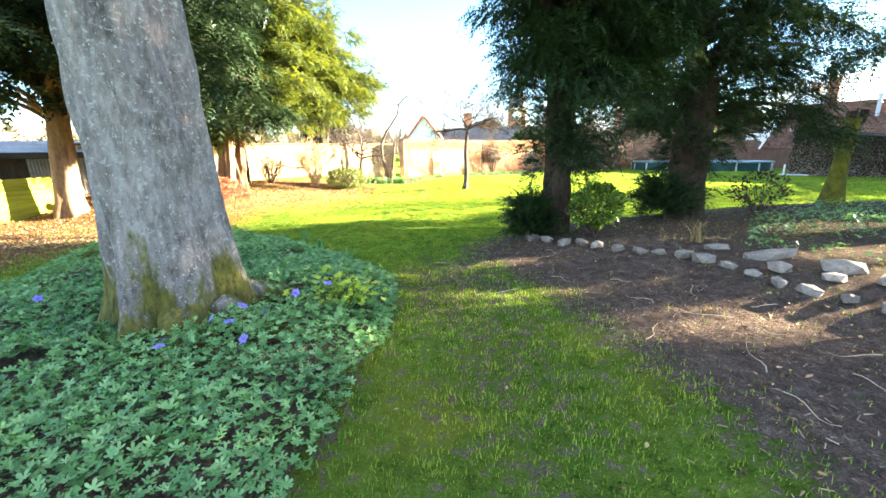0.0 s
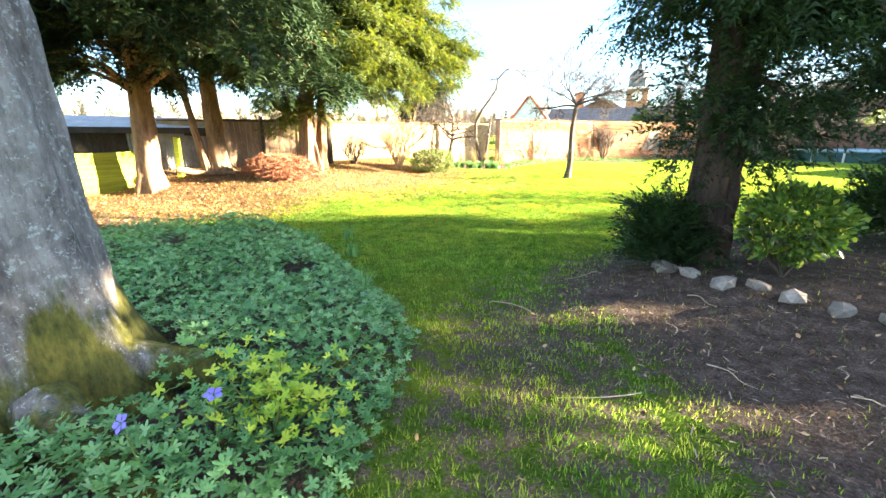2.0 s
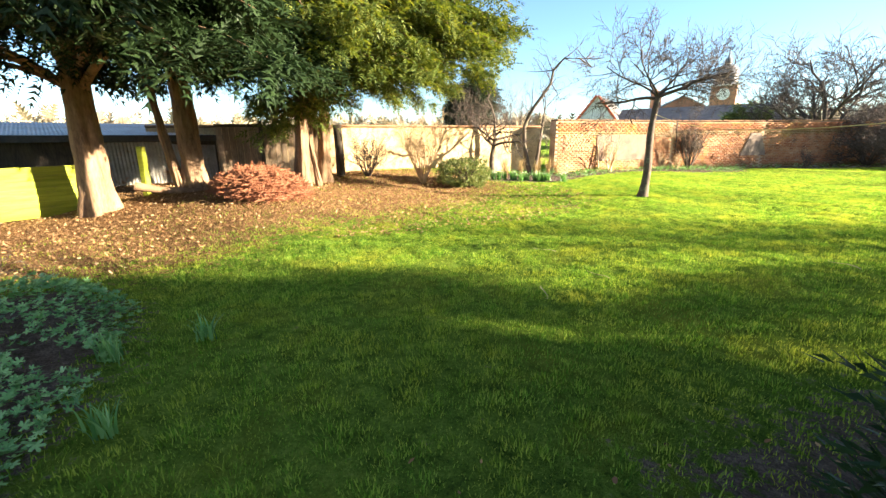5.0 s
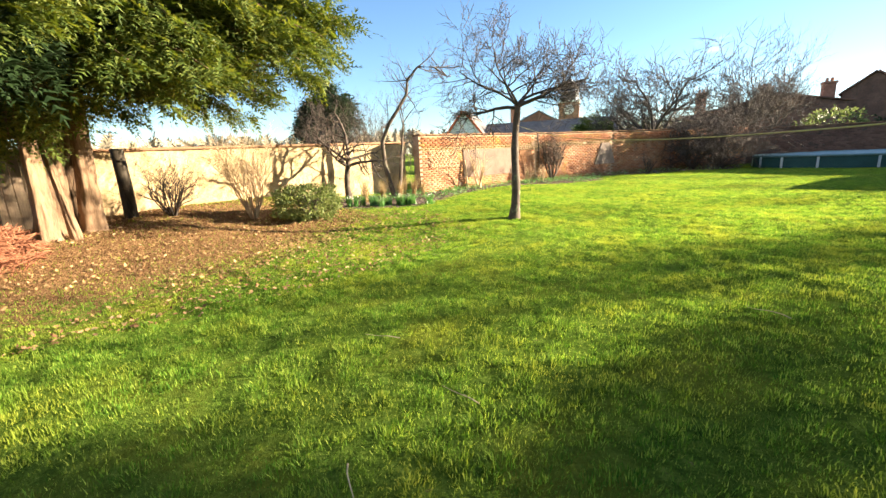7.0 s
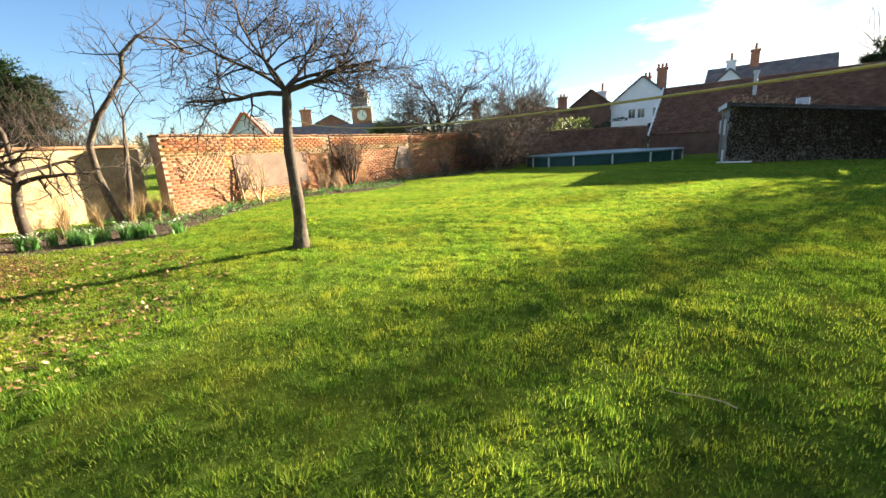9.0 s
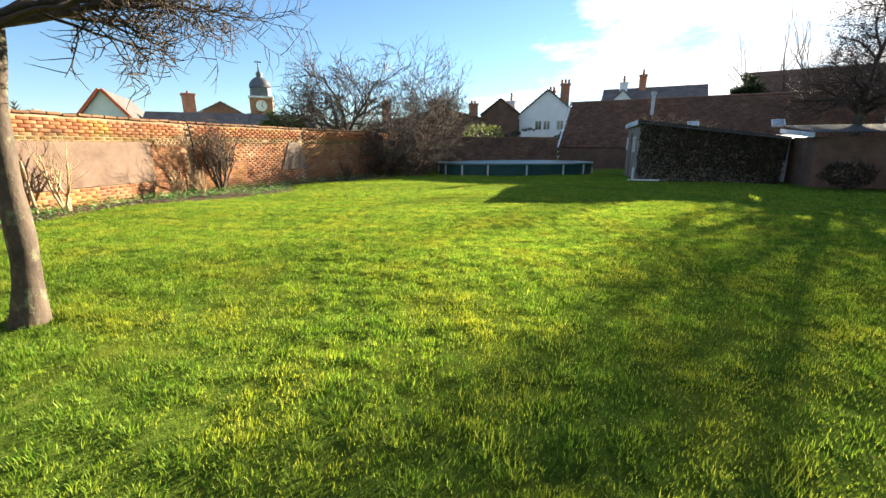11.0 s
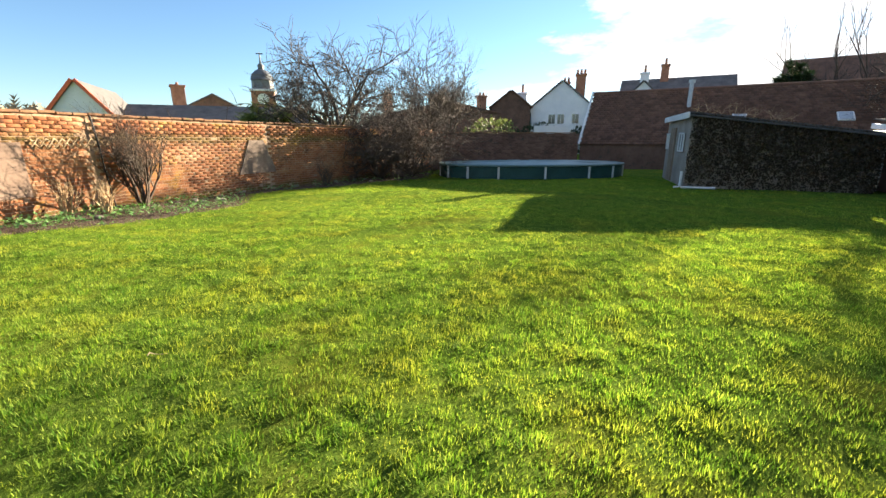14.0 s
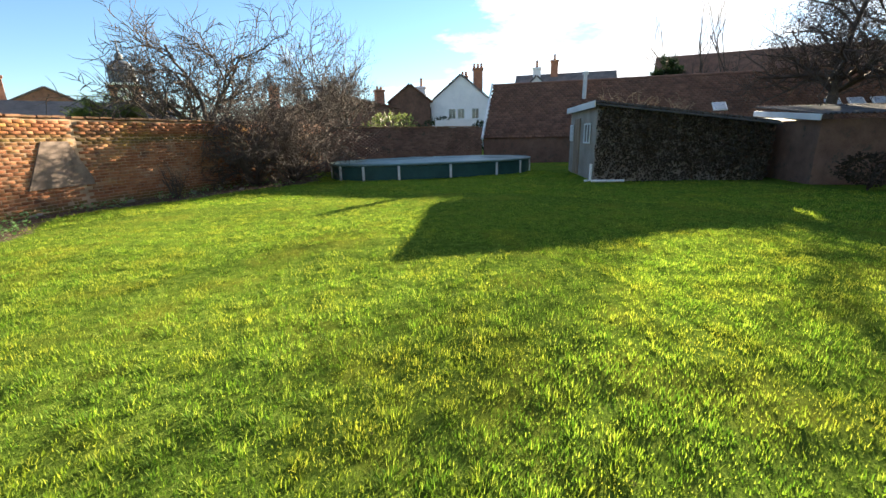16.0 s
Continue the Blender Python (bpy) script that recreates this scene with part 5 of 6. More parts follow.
wall_bed()
twig_shrub("bare_shrub", -2.35, 21.55, 1.6, 0.55, 181, "pale leafless shrub trained before the wall", M_PALETWIG, 6, 2, 4, 0.45, group="shrubs along the wall")
solo("garden_cane", tubes("garden_cane", [([(-2.75, 21.3, 0.05), (-2.85, 21.4, 1.15)], [0.03, 0.028])], M_PALETWIG, 8), "pale stake leaning beside the shrub", "stake")
twig_shrub("bare_shrub", 0.55, 24.8, 1.9, 0.8, 182, "dense dark twiggy shrub against the brick wall", M_TWIG, 14, 3, 5, 0.55, group="shrubs along the wall")
twig_shrub("bare_shrub", -0.55, 23.7, 0.7, 0.3, 183, "low brown twiggy plant in the wall bed", M_PALETWIG, 9, 2, 4, 0.4, group="shrubs along the wall")
twig_shrub("bare_shrub", 0.05, 23.9, 0.65, 0.3, 184, "low brown twiggy plant in the wall bed", M_PALETWIG, 9, 2, 4, 0.4, group="shrubs along the wall")
twig_shrub("bare_shrub", 5.4, 28.2, 0.9, 0.4, 185, "small twiggy plant at the shaded foot of the wall", M_TWIG, 8, 2, 4, 0.5, group="shrubs along the wall")
twig_shrub("wall_shrub", 9.5, 30.2, 4.0, 3.6, 186, "large dense leafless shrub in the garden corner", M_TWIG, 24, 3, 5, 0.75, up=0.0, wob=0.2, rmin=0.010)
twig_shrub("wall_shrub", 7.9, 29.6, 2.8, 2.6, 187, "large dense leafless shrub in the garden corner", M_TWIG, 16, 3, 5, 0.75, up=0.0, wob=0.2, rmin=0.010)
bare_tree("orchard_tree", 9.0, 40.5, 6.6, 0.26, 188, "wide leafless tree behind the brick wall", 4, 4.4, 0.75, 0.08, 6, (0, 0), 11, 0.28, flat=0.6, wob=0.2, rmin=0.018, sides=4)
bare_tree("orchard_tree", 14.2, 38.5, 6.6, 0.16, 189, "upright leafless tree behind the back wall", 4, 2.9, 0.65, 0.14, 6, (0, 0), 9, 0.35, flat=0.9, wob=0.2, rmin=0.014, sides=4)
bare_tree("orchard_tree", 19.5, 45.0, 7.0, 0.18, 190, "hazy leafless tree behind the back wall", 4, 2.8, 0.6, 0.2, 5, (0, 0), 7, 0.35, flat=1.2, sides=3, rmin=0.006)
conifer("evergreen_bush", [(5.2, 42.0, 0, 0, 2.0, 0.12)], [((5.2, 42.0, 2.6), (2.2, 1.6, 1.6), 36)], 191, "green evergreen bush behind the wall", M_SHRUBG, 8, 0.36, low=-0.9)


# ---- pool, sheds, barn ----
def oval(a, b, n):
    t = np.arange(n) * 2 * math.pi / n
    return np.stack([a * np.sign(np.cos(t)) * np.abs(np.cos(t)) ** 0.8, b * np.sign(np.sin(t)) * np.abs(np.sin(t)) ** 0.8], -1)


def pool():
    m = pose(14.62, 28.33, 0, 0, 0, -22)
    h, n = 0.54, 64
    t = thing("garden_pool", "oval above-ground pool with dark green sides and a cover", "pool")
    o = oval(4.08, 2.0, n)
    V = np.concatenate([np.column_stack([o, np.zeros(n)]), np.column_stack([o, np.full(n, h)])])
    i = np.arange(n)
    F = np.stack([i, (i + 1) % n, n + (i + 1) % n, n + i], -1)
    part("side", mesh_from("side", V, F, M_POOL, True), t, m=m)
    rim = np.column_stack([o * 1.012, np.full(n, h)])
    rim = np.concatenate([rim, rim[:2]])
    part("rim", tubes("rim", [(rim, np.full(n + 2, 0.05))], M_POOLTOP, 8), t, "pale top rail", m)
    rng = rng_of(5)
    bm = bmesh.new()
    rings = []
    for k, s in enumerate((1.0, 0.85, 0.6, 0.35, 0.1)):
        rings.append([bm.verts.new((x * s, y * s, h + 0.03 + 0.02 * k + 0.02 * rng.normal())) for x, y in o])
    for a, b in zip(rings, rings[1:]):
        for k in range(n):
            bm.faces.new((a[k], a[(k + 1) % n], b[(k + 1) % n], b[k]))
    bm.faces.new(rings[-1])
    part("cover", bm_mesh("cover", bm, M_POOLTOP, True), t, "pale green pool cover", m)
    post = box("post", 0.09, 0.05, 0.50, M_GREYPOST, 0.012)
    for k in range(0, n, 4):
        x, y = o[k] * 1.012
        part("post", post, t, m=m @ pose(x, y, 0, 0, 0, math.degrees(math.atan2(y / 2.0 ** 2, x / 4.15 ** 2)) + 90))


pool()


def window_unit(parent, m, w, h, frame_mat=None, bars=1):
    """A window: frame pieces round a pane."""
    frame_mat = frame_mat or M_WHITE
    win = part("window", box("glass", w - 0.06, 0.02, h - 0.06, M_GLASS, 0, (0, 0, 0.03)), parent, m=m)
    for nm, sx, sz, x, z in [("frame", w, 0.05, 0, 0), ("frame", w, 0.05, 0, h - 0.05), ("frame", 0.05, h, -w / 2 + 0.025, 0), ("frame", 0.05, h, w / 2 - 0.025, 0)] + [("bar", 0.03, h - 0.08, w * (k + 1) / (bars + 1) - w / 2, 0.04) for k in range(bars)]:
        part(nm, box(nm, sx, 0.045, sz, frame_mat, 0.006), win, m=pose(x, -0.02, z))
    return win


def ivy_on(parent, m, w, h0, h1, n, seed, material=None):
    rng = rng_of(seed)
    x = rng.uniform(0, w, n)
    top = h0 + (h1 - h0) * x / w
    z = top * rng.uniform(0, 1.03, n) ** 0.8
    y = -rng.uniform(0.01, 0.16, n)
    hv, hf = np.array([(0, 0, 0), (0.35, -0.4, 0.05), (1.0, 0, 0), (0.35, 0.4, 0.05)]), np.array([(0, 1, 2), (0, 2, 3)])
    p = np.stack([x, y, z], -1)
    turn = turns_along(np.column_stack([rng.normal(0, 0.5, n), -np.abs(rng.normal(0.3, 0.3, n)), -np.abs(rng.normal(0.6, 0.4, n))]), rng)
    part("ivy", scatter("ivy", hv, hf, p, turn, rng.uniform(0.04, 0.085, n), material or M_IVY), parent, "dark ivy covering the wall", m)


def garden_shed():
    c0, c1 = (15.95, 21.95), (19.5, 18.3)
    length, m = seg_frame(c0, c1)
    d = 4.0
    t = thing("garden_shed", "ivy-clad lean-to shed with a falling roof", "shed")
    part("wall", prism("wall", [(0, 0), (length, 0), (length, 1.68), (0, 2.36)], d, M_SHEDWALL), t, m=m)
    slope = math.degrees(math.atan2(0.68, length))
    part("roof", box("roof", math.hypot(length, 0.68) + 0.25, d + 0.3, 0.07, M_DARKROOF, 0.01, (length / 2, d / 2, 0)), t, m=m @ pose(0, 0, 2.37, 0, slope, 0))
    part("fascia", box("fascia", 0.04, d + 0.3, 0.2, M_WHITE, 0.005, (0, d / 2, 0)), t, "white fascia board", m @ pose(-0.14, 0, 2.24))
    part("gutter", tubes("gutter", [([(-0.1, -0.17, 2.33), (length + 0.15, -0.17, 1.64)], [0.035, 0.035])], M_DARKROOF, 8), t, m=m)
    part("downpipe", tubes("downpipe", [([(-0.12, -0.12, 0.55), (-0.12, -0.12, 0.05), (-0.3, -0.12, 0.02)], [0.045, 0.045, 0.045])], M_WHITE, 8), t, m=m)
    part("ground_pipe", tubes("ground_pipe", [([(-0.1, -0.2, 0.03), (0.9, -0.2, 0.03)], [0.04, 0.04])], M_WHITE, 8), t, m=m)
    part("door", box("door", 0.85, 0.05, 1.95, M_OLDWOOD, 0.01), t, "weathered plank door", m @ pose(-0.03, 2.6, 0.05, 0, 0, -90))
    window_unit(t, m @ pose(-0.03, 1.0, 1.15, 0, 0, -90), 0.8, 0.65)
    window_unit(t, m @ pose(-0.03, 3.5, 1.2, 0, 0, -90), 0.5, 0.6)
    ivy_on(t, m, length, 2.42, 1.72, 14000, 201)
    rng = rng_of(202)
    lines = []
    for k in range(26):
        x = rng.uniform(0, 2.6)
        grow(lines, (x, rng.uniform(-0.1, 0.5), 2.42 - 0.13 * x), (rng.normal(), rng.normal(), 1.0), 0.45, 0.008, 1, rng, 0.7, 0.1, 3, 0.3)
    part("climber_stems", tubes("climber", lines, M_PALETWIG, 4), t, m=m)


garden_shed()


def second_shed():
    c0, c1 = (18.75, 17.1), (22.2, 12.9)
    length, m = seg_frame(c0, c1)
    t = thing("brick_outhouse", "low brick outhouse with a corrugated roof and white fascia", "shed")
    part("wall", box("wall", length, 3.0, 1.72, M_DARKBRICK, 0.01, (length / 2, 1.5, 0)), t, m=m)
    part("roof", corrugated("roof", length + 0.5, 3.4, 0.12, 0.02, M_DARKROOF), t, "corrugated sheet roof", m @ pose(-0.2, -0.25, 1.86, -84, 0, 0))
    part("fascia", box("fascia", 0.05, 3.3, 0.16, M_WHITE, 0.006, (0, 1.5, 0)), t, "white fascia", m @ pose(-0.2, -0.1, 1.7, 4, 0, 0))
    part("downpipe", tubes("downpipe", [([(-0.1, 2.4, 1.6), (-0.1, 2.4, 0.05)], [0.035, 0.035])], M_WHITE, 8), t, m=m)
    p = thing("glazed_porch", "white glazed porch door between the sheds", "porch")
    ma = pose(20.5, 18.6, 0, 0, 0, -45)
    part("door_panel", box("door_panel", 0.85, 0.06, 0.75, M_WHITE, 0.01), p, m=ma)
    window_unit(p, ma @ pose(0, 0, 0.78), 0.85, 0.85)
    part("roof", box("roof", 1.6, 1.2, 0.06, M_WHITE, 0.01), p, m=ma @ pose(0, 0.3, 1.72, 8, 0, 0))
    ball_shrub("clipped_bush", 18.1, 15.9, 0.75, 0.85, M_IVY, "low rounded dark clipped bush by the outhouse", 203, 1500, 0.07)


second_shed()


def tiles_roof(parent, name, m, w, slope_len, material, rows, cols, label=""):
    """A tiled slope: courses of tiles, each a little tilted and proud; x along the eaves, y up the slope."""
    rng = rng_of(rows * 7 + cols)
    tw, th = w / cols, slope_len / rows
    tv = np.array([(-0.49 * tw, 0, 0), (0.49 * tw, 0, 0), (0.49 * tw, 1.08 * th, 0), (-0.49 * tw, 1.08 * th, 0), (-0.49 * tw, 0, 0.022), (0.49 * tw, 0, 0.022), (0.49 * tw, 1.08 * th, 0.004), (-0.49 * tw, 1.08 * th, 0.004)])
    tf = np.array([(4, 5, 6), (4, 6, 7), (0, 1, 5), (0, 5, 4), (1, 2, 6), (1, 6, 5), (3, 0, 4), (3, 4, 7)])
    r, c = np.meshgrid(np.arange(rows), np.arange(cols), indexing="ij")
    x = (c.ravel() + 0.5 + 0.5 * (r.ravel() % 2) - 0.25) * tw
    p = np.stack([x, r.ravel() * th, rng.uniform(0, 0.008, x.size)], -1)
    eye3 = np.tile(np.eye(3), (x.size, 1, 1)) + rng.normal(0, 0.006, (x.size, 3, 3))
    ob = part(name, scatter(name, tv, tf, p, eye3, np.ones(x.size), material), parent, label, m)
    tagged(ob, kind="stuff")
    return ob


def barn():
    u = Vector((0.574, -0.819, 0))
    a = Vector((20.45, 31.2, 0))
    length = 24.0
    b = a + u * length
    _, m = seg_frame(a[:2], b[:2])
    t = thing("barn", "long low barn with a brown tiled roof and skylights", "barn")
    eave, ridge, run = 1.35, 4.32, 3.5
    part("wall", box("wall", length, 7.0, eave, M_DARKBRICK, 0, (length / 2, 3.5, 0)), t, m=m)
    part("roof_core", prism("roof_core", [(0.05, eave), (2 * run - 0.05, eave), (run, ridge - 0.06)], length - 0.02, M_DARKROOF), t, m=m @ pose(0, 0, 0, 0, 0, 0) @ Matrix(((0, 1, 0, 0.01), (1, 0, 0, 0), (0, 0, 1, 0), (0, 0, 0, 1))))
    sl = math.hypot(run + 0.2, ridge - eave)
    ang = math.degrees(math.atan2(ridge - eave, run))
    tiles_roof(t, "roof_tiles", m @ pose(0, -0.1, eave - 0.03, ang, 0, 0), length, sl, M_TILE, 26, 110)
    part("ridge", tubes("ridge", [([(0, run, ridge), (length * 0.5, run, ridge + 0.02), (length, run, ridge)], [0.12, 0.12, 0.12])], M_TILE, 8), t, m=m)
    part("bargeboard", box("bargeboard", 0.10, sl + 0.1, 0.12, M_WHITE, 0.01, (0, sl / 2, 0)), t, "white bargeboard", m @ pose(-0.06, -0.15, eave - 0.05, ang, 0, 0))
    for s in (7.5, 11.6, 16.3, 17.2, 18.1):
        w = part("skylight", box("skylight", 0.62, 0.62, 0.07, M_WHITE, 0.01, (0, 0.3, 0)), t, "white framed skylight", m @ pose(s, 1.15, eave + 1.06, ang, 0, 0))
        part("pane", box("pane", 0.5, 0.5, 0.02, M_SKYPANE, 0, (0, 0.31, 0.07)), w)
    pp = m @ pose(5.2, 2.3, 3.2)
    part("flue", tubes("flue", [([(0, 0, 0), (0, 0, 1.35)], [0.11, 0.11])], M_GREYPOST, 10), t, "pale metal flue", pp)
    part("flue_cap", tubes("flue_cap", [([(0, 0, 1.35), (0, 0, 1.5)], [0.17, 0.17])], M_GREYPOST, 10), t, m=pp)


M_SKYPANE = surface("skylight_glass", (0.30, 0.36, 0.42), (0.42, 0.48, 0.54), 2, 10, 0.15, 0.02, spec=0.8)
barn()


# ---- houses beyond the walls ----
def stack(parent, m, w, h, material, pots=2, pot_h=0.5):
    """A chimney stack with an oversailing cap and clay pots."""
    c = part("chimney", box("chimney", w, w * 0.8, h, material, 0.02), parent, "brick chimney stack", m)
    part("cap", box("cap", w * 1.18, w, 0.22, material, 0.03), c, m=pose(0, 0, h - 0.24))
    for k in range(pots):
        part("pot", tubes("pot", [([(0, 0, 0), (0, 0, pot_h)], [0.15, 0.12])], M_CHIM, 9), c, m=pose((k - (pots - 1) / 2) * 0.42, 0, h))
    return c


def gable_house(x, y, turn, w, depth, eave, ridge, wall_mat, roof_mat, label, windows=(), name="house", edge=None, z=0.0, ridge_x=None):
    """A house whose gable faces -y of its own frame."""
    m = pose(x, y, z, 0, 0, turn)
    t = thing(name, label, "house")
    rx = ridge_x if ridge_x is not None else w / 2
    part("wall", prism("wall", [(0, 0), (w, 0), (w, eave), (rx, ridge), (0, eave)], depth, wall_mat), t, m=m)
    for x0, x1, nm in ((0, rx, 1), (w, rx, -1)):
        run, rise = abs(x1 - x0), ridge - eave
        sl = math.hypot(run, rise) + 0.3
        ang = math.degrees(math.atan2(rise, run))
        bm = box_bm(sl, depth + 0.5, 0.14, 0.01, (sl / 2 - 0.28, depth / 2, 0.02))
        part("roof", bm_mesh("roof", bm, roof_mat), t, m=m @ pose(x0, 0, eave, 0, -ang, 0) if nm == 1 else m @ pose(x0, 0, eave, 0, 0, 180) @ pose(0, -depth, 0, 0, -ang, 0))
        if edge:
            bm = box_bm(sl, 0.12, 0.24, 0.01, (sl / 2 - 0.28, -0.25, 0))
            part("verge", bm_mesh("verge", bm, edge), t, m=m @ pose(x0, 0, eave, 0, -ang, 0) if nm == 1 else m @ pose(x0, 0, eave, 0, 0, 180) @ pose(0, 0.5, 0, 0, -ang, 0))
    for wx, wz, ww, wh in windows:
        window_unit(t, m @ pose(wx, -0.03, wz), ww, wh)
    return t, m


def houses():
    g, m = gable_house(34.2, 53.2, -43, 7.2, 9.0, 4.9, 7.9, M_HOUSEWHITE, M_SLATE, "white gabled house with chimneys", ((2.6, 3.3, 0.8, 1.1), (3.6, 3.3, 0.8, 1.1), (5.2, 3.3, 0.8, 1.1)))
    stack(g, m @ pose(-0.9, 1.0, 0), 1.0, 6.9, M_HOUSEWHITE, 1, 0.9)
    stack(g, m @ pose(5.6, 4.0, 5.5), 1.1, 3.6, M_CHIM, 3)
    stack(g, m @ pose(4.0, 5.0, 6.4), 0.8, 2.0, M_CHIM, 2)
    part("downpipe", tubes("downpipe", [([(0.2, -0.1, 0), (0.2, -0.1, 4.6)], [0.07, 0.07])], M_BLACK, 6), g, m=m)
    g = long_roof("house", 46.9, 51.4, -55, 11.9, 7.0, 6.0, 8.9, M_DARKBRICK, M_SLATE, "large house with a dark slate roof")
    stack(g, pose(46.9, 51.4, 0, 0, 0, -55) @ pose(4.6, 3.2, 7.6), 0.9, 3.0, M_CHIM, 1, 0.7)
    g, m = gable_house(44.6, 50.2, -52, 6.0, 5.0, 5.0, 8.1, M_HOUSEWHITE, M_SLATE, "white gabled house wing with a chimney on top", ridge_x=3.0)
    stack(g, m @ pose(3.0, 1.2, 7.0), 0.9, 2.2, M_HOUSEWHITE, 1, 0.8)
    # low brick terrace in the middle distance
    g, m = gable_house(17.5, 58.0, -14, 16.5, 7.0, 3.9, 5.6, M_DARKBRICK, M_TILE, "low brick terrace with a tiled roof and chimneys", ridge_x=8)
    for s in (1.5, 7.5, 12.8):
        stack(g, m @ pose(s, 3.0, 3.8), 1.0, 2.9, M_CHIM, 2, 0.35)
    g, m = gable_house(30.2, 55.0, -35, 4.4, 6.0, 5.2, 6.9, M_DARKBRICK, M_TILE, "dark red-brick gabled cottage", ridge_x=2.2)
    # white gable with red verge, and its long roof
    g, m = gable_house(-9.6, 57.0, -4, 4.4, 10.0, 3.2, 6.0, M_HOUSEWHITE, M_SLATE, "white gable end with a bright red tiled verge", edge=M_REDTILE, ridge_x=2.2)
    long_roof("outbuilding", -5.2, 58.2, -8, 15.0, 7.0, 2.6, 4.6, M_HOUSEWHITE, M_SLATE, "long low white building with a slate roof")
    g, m = gable_house(-2.6, 70.0, 8, 9.0, 14.0, 4.2, 6.6, M_DARKBRICK, M_SLATE, "brick building with a dark slate roof", ridge_x=4.5)
    stack(g, m @ pose(1.2, 0.6, 4.6), 1.3, 2.9, M_CHIM, 1, 0.3)
    # big roof behind the barn
    long_roof("large_barn", 42.5, 31.5, -62, 26.0, 11.0, 3.6, 8.2, M_DARKBRICK, M_TILE, "tall barn with a steep brown tiled roof")


def long_roof(name, x, y, turn, w, depth, eave, ridge, wall_mat, roof_mat, label):
    """A building seen along its side: the ridge runs along x, the slope faces -y."""
    m = pose(x, y, 0, 0, 0, turn)
    t = thing(name, label, "house")
    part("wall", box("wall", w, depth, eave, wall_mat, 0.02, (w / 2, depth / 2, 0)), t, m=m)
    core = prism("gable", [(0, eave), (depth, eave), (depth / 2, ridge - 0.1)], w, wall_mat)
    part("gable", core, t, m=m @ Matrix(((0, 1, 0, 0), (1, 0, 0, 0), (0, 0, 1, 0), (0, 0, 0, 1))))
    run, rise = depth / 2, ridge - eave
    sl, ang = math.hypot(run, rise) + 0.3, math.degrees(math.atan2(rise, run))
    part("roof", box("roof", w + 0.6, sl, 0.14, roof_mat, 0.01, (w / 2, sl / 2 - 0.3, 0)), t, m=m @ pose(0, 0, eave, ang, 0, 0))
    part("roof", box("roof", w + 0.6, sl, 0.14, roof_mat, 0.01, (w / 2, sl / 2 - 0.3, 0)), t, m=m @ pose(w, depth, eave, 0, 0, 180) @ pose(0, 0, 0, ang, 0, 0))
    return t


houses()


def clock_tower():
    m = pose(12.9, 132.5, -1.0, 0, 0, -8)
    t = thing("clock_tower", "distant brick clock tower with a lead cupola", "tower")
    part("shaft", box("shaft", 5.4, 5.4, 14.2, M_CHIM, 0.1), t, m=m)
    part("cornice", box("cornice", 6.0, 6.0, 0.5, M_HOUSEWHITE, 0.1), t, m=m @ pose(0, 0, 14.2))
    bm = bmesh.new()
    bmesh.ops.create_cone(bm, cap_ends=True, segments=8, radius1=2.6, radius2=2.5, depth=2.2, matrix=Matrix.Translation((0, 0, 15.8)))
    part("drum", bm_mesh("drum", bm, M_LEAD), t, m=m)
    bm = bmesh.new()
    bmesh.ops.create_uvsphere(bm, u_segments=16, v_segments=10, radius=2.7)
    bmesh.ops.bisect_plane(bm, geom=bm.verts[:] + bm.edges[:] + bm.faces[:], plane_co=(0, 0, 0), plane_no=(0, 0, -1), clear_outer=True)
    part("dome", bm_mesh("dome", bm, M_LEAD, True), t, "grey lead dome", m @ pose(0, 0, 16.9))
    part("finial", tubes("finial", [([(0, 0, 19.4), (0, 0, 20.4), (0, 0, 21.0), (0, 0, 23.6)], [0.7, 0.8, 0.25, 0.08])], M_LEAD, 10), t, m=m)
    part("weathervane", box("vane", 1.6, 0.06, 0.25, M_BLACK, 0), t, m=m @ pose(0, 0, 23.0))
    for a in (0, 90):
        mm = m @ Matrix.Rotation(radians(a), 4, "Z") @ pose(0, -2.75, 12.3)
        bm = bmesh.new()
        bmesh.ops.create_cone(bm, cap_ends=True, segments=28, radius1=1.35, radius2=1.35, depth=0.16, matrix=Matrix.Rotation(radians(90), 4, "X"))
        face = part("clock_face", bm_mesh("clock_face", bm, M_WHITE), t, "white clock face", mm)
        part("clock_pointer", box("clock_pointer", 0.12, 0.05, 1.1, M_BLACK), face, m=pose(0, -0.12, 0, 0, 25, 0))
        part("clock_pointer", box("clock_pointer", 0.15, 0.05, 0.75, M_BLACK), face, m=pose(0, -0.12, 0, 0, 130, 0))


clock_tower()


